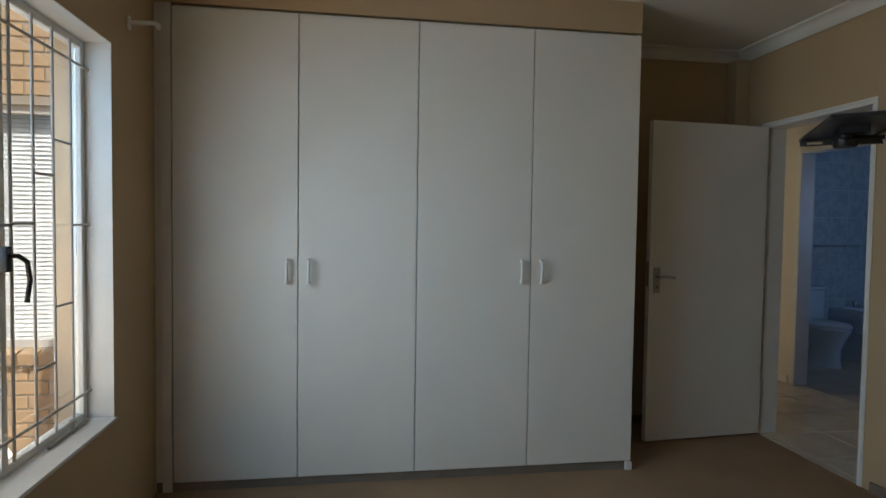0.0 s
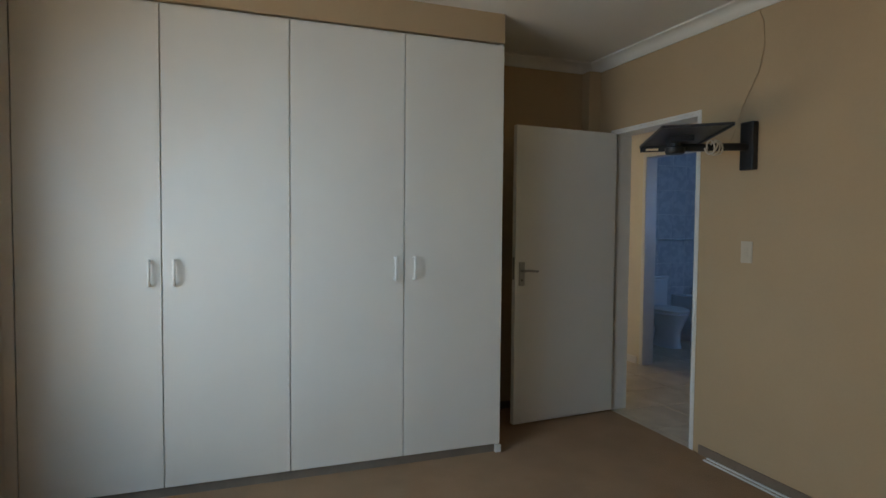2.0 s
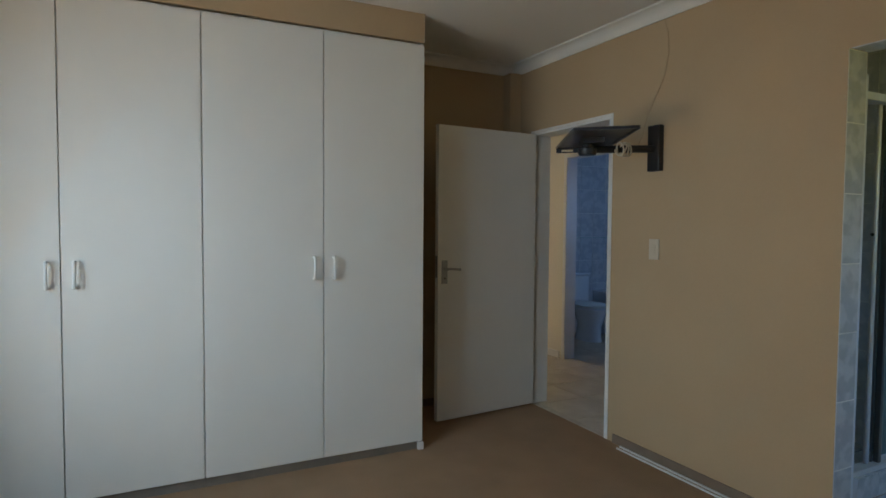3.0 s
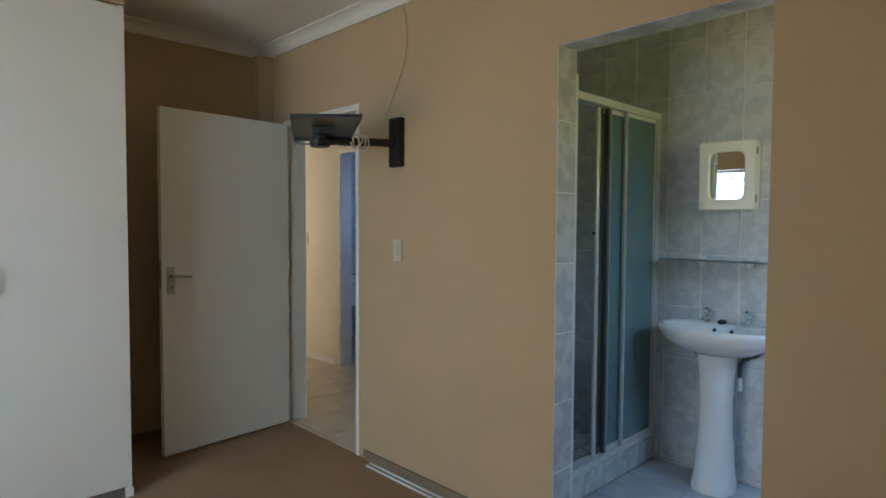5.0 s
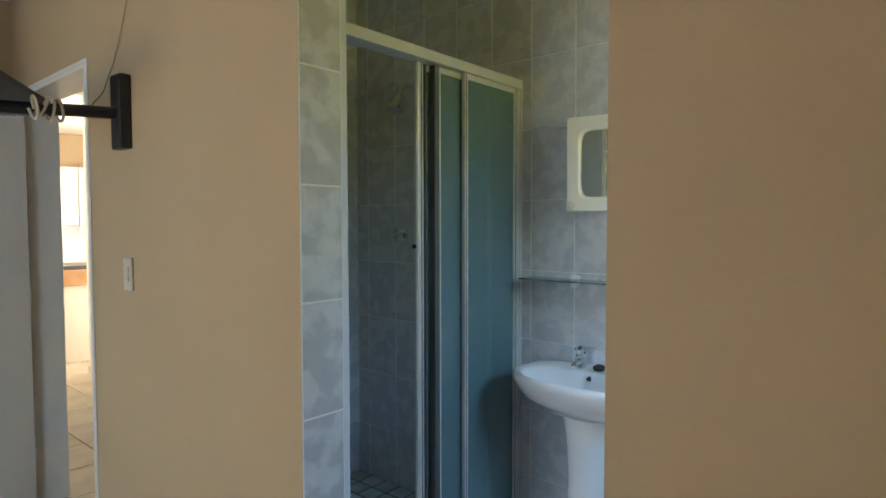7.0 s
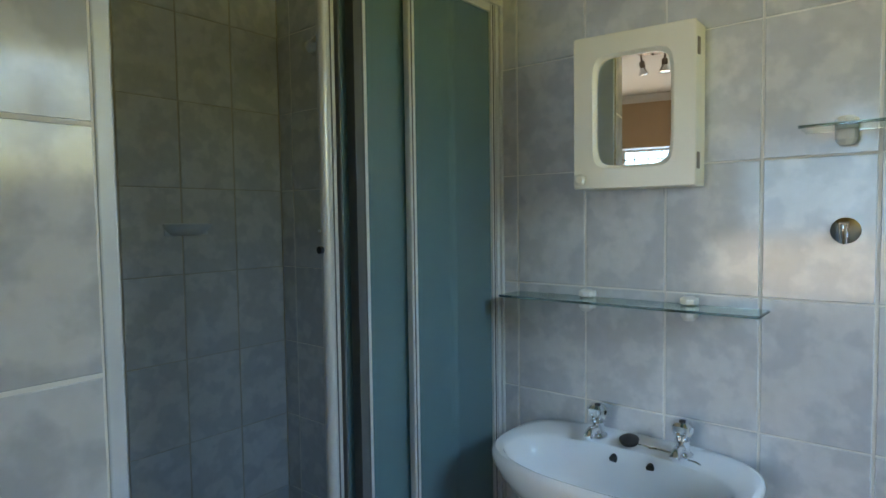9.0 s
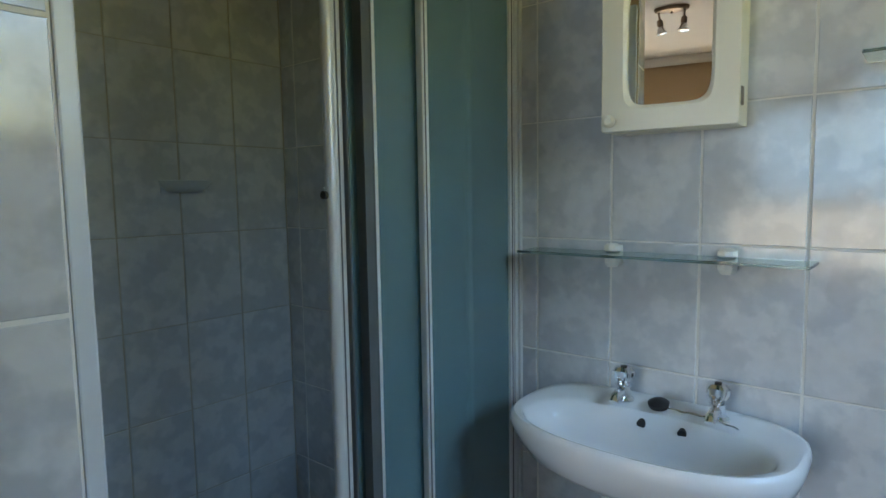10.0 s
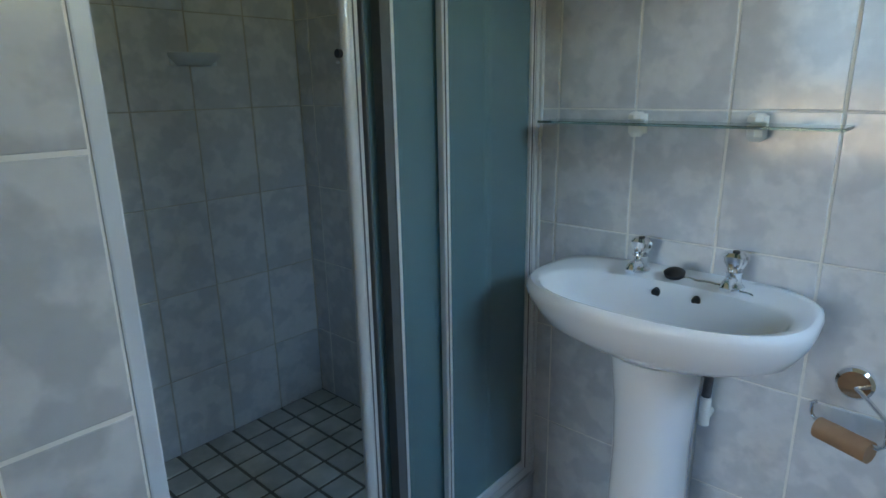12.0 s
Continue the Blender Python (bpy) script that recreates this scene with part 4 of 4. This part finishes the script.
def wing_window():
    w = tagged(new("window_5"), "white window with a slatted blind in the brick wing", "window", "", "structure")
    for a, b in ((WX0 + 0.001, WX0 + 0.05), (WX1 - 0.05, WX1 - 0.001), (-4.86, -4.81), (-5.5, -5.45)):
        part("window_frame", one(a, 0.84, WZ0 + 0.001, b, 0.89, WZ1 - 0.001, bevel=0.004), M_FRAME, w)
    for a, b in ((WX0 + 0.051, -5.501), (-5.449, -4.861), (-4.809, WX1 - 0.051)):
        for u, v in ((WZ0 + 0.001, WZ0 + 0.05), (WZ1 - 0.05, WZ1 - 0.001)):
            part("window_frame", one(a, 0.84, u, b, 0.89, v, bevel=0.004), M_FRAME, w)
        part("pane", one(a, 0.864, WZ0 + 0.051, b, 0.868, WZ1 - 0.051), M_GLASS, w).visible_shadow = False
    for k in range(52):
        z = WZ0 + 0.03 + k * 0.0275
        s = B()
        loft(s, [[(x, 0.93, z), (x, 0.942, z + 0.026), (x, 0.943, z + 0.027), (x, 0.931, z + 0.001)] for x in (WX0 + 0.02, WX1 - 0.02)])
        part("slat", s, M_BLIND, w)
    part("backing", one(WX0, 1.0, WZ0, WX1, 1.049, WZ1), M_PLINTH, w)


wing_window()


def tree(x, y, height, spread, seed):
    rng = random.Random(seed)
    t = thing("garden_tree", "leafy garden tree on the lawn outside the window", "tree", "garden trees")
    bm = B()
    base = Vector((x, y, -0.3))
    tips = []
    trunk = [base + Vector((0.12 * math.sin(k * 0.9), 0.1 * math.cos(k), height * 0.5 * k / 6)) for k in range(7)]
    for k, (a, b) in enumerate(zip(trunk, trunk[1:])):
        tube(bm, a, b, 0.13 - 0.012 * k, 9, 0.13 - 0.012 * (k + 1))
    for k in range(12):
        s = trunk[2 + k % 5]
        a = rng.uniform(0, 6.28)
        e = s + Vector((math.cos(a) * spread * rng.uniform(0.5, 1), math.sin(a) * spread * rng.uniform(0.5, 1), height * rng.uniform(0.15, 0.5)))
        mid = (s + e) / 2 + Vector((0, 0, -0.15))
        tube(bm, s, mid, 0.05, 7, 0.03)
        tube(bm, mid, e, 0.03, 6, 0.008)
        tips += [mid, e, (mid + e) / 2]
    part("trunk", bm, M_BARK, t)
    bm = B()
    for p in tips:
        for _ in range(46):
            c = p + Vector([rng.gauss(0, 0.32) for _ in range(3)])
            d = Vector([rng.uniform(-1, 1) for _ in range(3)]).normalized()
            u, v = d.orthogonal().normalized() * 0.035, d * 0.09
            q = [bm.verts.new(c + w) for w in (-v, u, v, -u)]
            bm.faces.new(q)
    part("crown", bm, M_LEAF, t)


# unseen paving, added over the lawn to bounce warm sunlight up indoors
structure("paving", one(-7.4, -6.0, -0.299, -3.921, 0.808, -0.25), M_BRICK, "unseen orange brick paving added to bounce warm light into the bedroom")
tree(-8.2, -1.6, 4.2, 1.5, 3)
tree(-9.5, 1.2, 4.8, 1.7, 5)
tree(-8.8, -4.6, 4.0, 1.5, 7)
tree(0.2, -7.2, 4.2, 1.6, 11)
tree(2.3, -8.0, 4.5, 1.7, 13)


# ---- pieces of walls and floors ----
def slab_mesh(name, w, h, d, e, material):
    """A tile lying in the xy plane from 0 to w and 0 to h, d thick, with eased edges."""
    vs = [(0, 0, 0), (w, 0, 0), (w, h, 0), (0, h, 0), (0, 0, d - e), (w, 0, d - e), (w, h, d - e), (0, h, d - e), (e, e, d), (w - e, e, d), (w - e, h - e, d), (e, h - e, d)]
    fs = [(0, 1, 5, 4), (1, 2, 6, 5), (2, 3, 7, 6), (3, 0, 4, 7), (4, 5, 9, 8), (5, 6, 10, 9), (6, 7, 11, 10), (7, 4, 8, 11), (8, 9, 10, 11)]
    me = bpy.data.meshes.new(name)
    me.from_pydata(vs, [], fs)
    me.materials.append(material)
    return me


MESHES = {}


def tiles(parent, name, origin, u, v, us, vs, gap, d, e, material, vgap=None):
    """Lay tiles between the joints us (along u) and vs (along v) of a plane; each stands d proud of it."""
    u, v, o = Vector(u), Vector(v), Vector(origin)
    vgap = gap if vgap is None else vgap
    n = u.cross(v)
    rot = Matrix((u, v, n)).transposed().to_4x4()
    for a, b in zip(us, us[1:]):
        for c, f in zip(vs, vs[1:]):
            key = (name, round(b - a, 4), round(f - c, 4), gap, vgap, d, material.name)
            if key not in MESHES:
                MESHES[key] = slab_mesh(name, b - a - gap, f - c - vgap, d, e, material)
            ob = new(name, MESHES[key])
            jig = Vector((random.uniform(-1, 1), random.uniform(-1, 1), 0)) * 0.0003
            ob.matrix_world = Matrix.Translation(o + u * (a + gap / 2) + v * (c + vgap / 2) + rot.to_3x3() @ jig) @ rot @ Matrix.Rotation(random.uniform(-0.002, 0.002), 4, "X")
            ob.parent = parent


def joints(lo, hi, first, pitch):
    k0 = math.ceil((lo + 0.012 - first) / pitch)
    out = [lo]
    while first + k0 * pitch < hi - 0.012:
        out.append(first + k0 * pitch)
        k0 += 1
    return out + [hi]


ZJ = joints(0.0, 2.6, 0.914, 0.2970)
# basin wall: u runs towards -y
tiles(basin_wall, "tile", (1.2668, 0, 0), (0, -1, 0), (0, 0, 1), joints(0.528, 3.45, 2.234, 0.2035), ZJ, 0.0058, 0.0024, 0.0016, M_TILE, 0.0036)
tiles(shower_wall, "tile", (0, -0.5268, 0), (1, 0, 0), (0, 0, 1), joints(0.136, 1.264, 1.264, 0.2035), ZJ, 0.0045, 0.0024, 0.0016, M_TILE, 0.0022)
# doorway lining
structure("trim_reveal", one(0.0015, -1.7463, 0.0, 0.1358, -1.7452, 2.109), M_GROUT, "grout bed of the tiled doorway lining")
tiles(wall_e, "tile", (0, -1.745, 0), (1, 0, 0), (0, 0, 1), [0.002, 0.136], ZJ[:-3] + [2.108], 0.005, 0.0024, 0.0015, M_STILE)
tiles(wall_e, "tile", (0, -2.554, 2.11), (0, 1, 0), (1, 0, 0), [0.0, 0.2, 0.4, 0.6, 0.803], [0.002, 0.134], 0.004, 0.004, 0.0015, M_STILE)
tiles(wall_e, "tile", (0.136, 0, 0), (0, 1, 0), (0, 0, 1), joints(-1.515, -0.532, -0.532, 0.2035), ZJ, 0.005, 0.0024, 0.0016, M_TILE)
# floors
shower_bed = structure("floor_shower", one(0.146, -1.475, -0.004, 1.262, -0.531, 0.046), M_DGROUT, "dark grouted shower floor")
tiles(shower_bed, "mosaic_tile", (0, 0, 0.046), (1, 0, 0), (0, 1, 0), joints(0.150, 1.26, 1.26, 0.104), joints(-1.472, -0.532, -0.532, 0.104), 0.013, 0.005, 0.002, M_MOSAIC)
tiles(bath_floor, "floor_tile", (0, 0, -0.006), (1, 0, 0), (0, 1, 0), joints(0.137, 1.262, 0.60, 0.333), joints(-3.448, -1.582, -1.92, 0.333), 0.005, 0.006, 0.0015, M_BTILE)
tiles(hall_floor, "floor_tile", (0, 0, -0.008), (1, 0, 0), (0, 1, 0), joints(0.005, 3.59, 0.46, 0.40), joints(-0.33, 5.88, 0.02, 0.40), 0.006, 0.0075, 0.002, M_FTILE)
# second bathroom
tiles(bath2_n, "tile", (0, 2.65, 0), (1, 0, 0), (0, 0, 1), joints(1.28, 3.29, 3.29, 0.2035), ZJ, 0.005, 0.0024, 0.0016, M_TILE)
tiles(bath2_e, "tile", (3.30, 0, 0), (0, -1, 0), (0, 0, 1), joints(-2.645, -0.31, -0.31, 0.2035), ZJ, 0.005, 0.0024, 0.0016, M_TILE)


def wing_bricks():
    course, length = 0.086, 0.232
    full, half = [slab_mesh("brick", w, 0.073, 0.010, 0.003, M_BRICK) for w in (0.220, 0.104)]
    rot = Matrix(((1, 0, 0), (0, 0, -1), (0, 1, 0))).to_4x4()
    for r in range(2, 34):
        z = -0.3 + r * course
        for k in range(-9, 1):
            x = -3.93 + k * length - (0.116 if r % 2 else 0)
            for me, xa, w in ((full, x, 0.220),):
                if z + 0.073 > WZ0 - 0.09 and z < WZ1 and xa < WX1 - 0.004:
                    if xa + w > WX1 + 0.1:
                        me, xa = half, xa + 0.116
                        if xa < WX1 - 0.004:
                            continue
                    else:
                        continue
                if xa + w > -3.925:
                    me = half
                ob = new("brick", me)
                ob.matrix_world = Matrix.Translation((xa, 0.809 - random.uniform(0, 0.002), z)) @ rot
                ob.parent = wing
    sill = slab_mesh("sill_brick", 0.100, 0.22, 0.07, 0.004, M_BRICK)
    for k in range(17):
        ob = new("sill_brick", sill)
        ob.matrix_world = Matrix.Translation((WX1 - 0.115 * (k + 1), 0.745, WZ0 - 0.085)) @ Matrix.Rotation(radians(10), 4, "X")
        ob.parent = wing


wing_bricks()
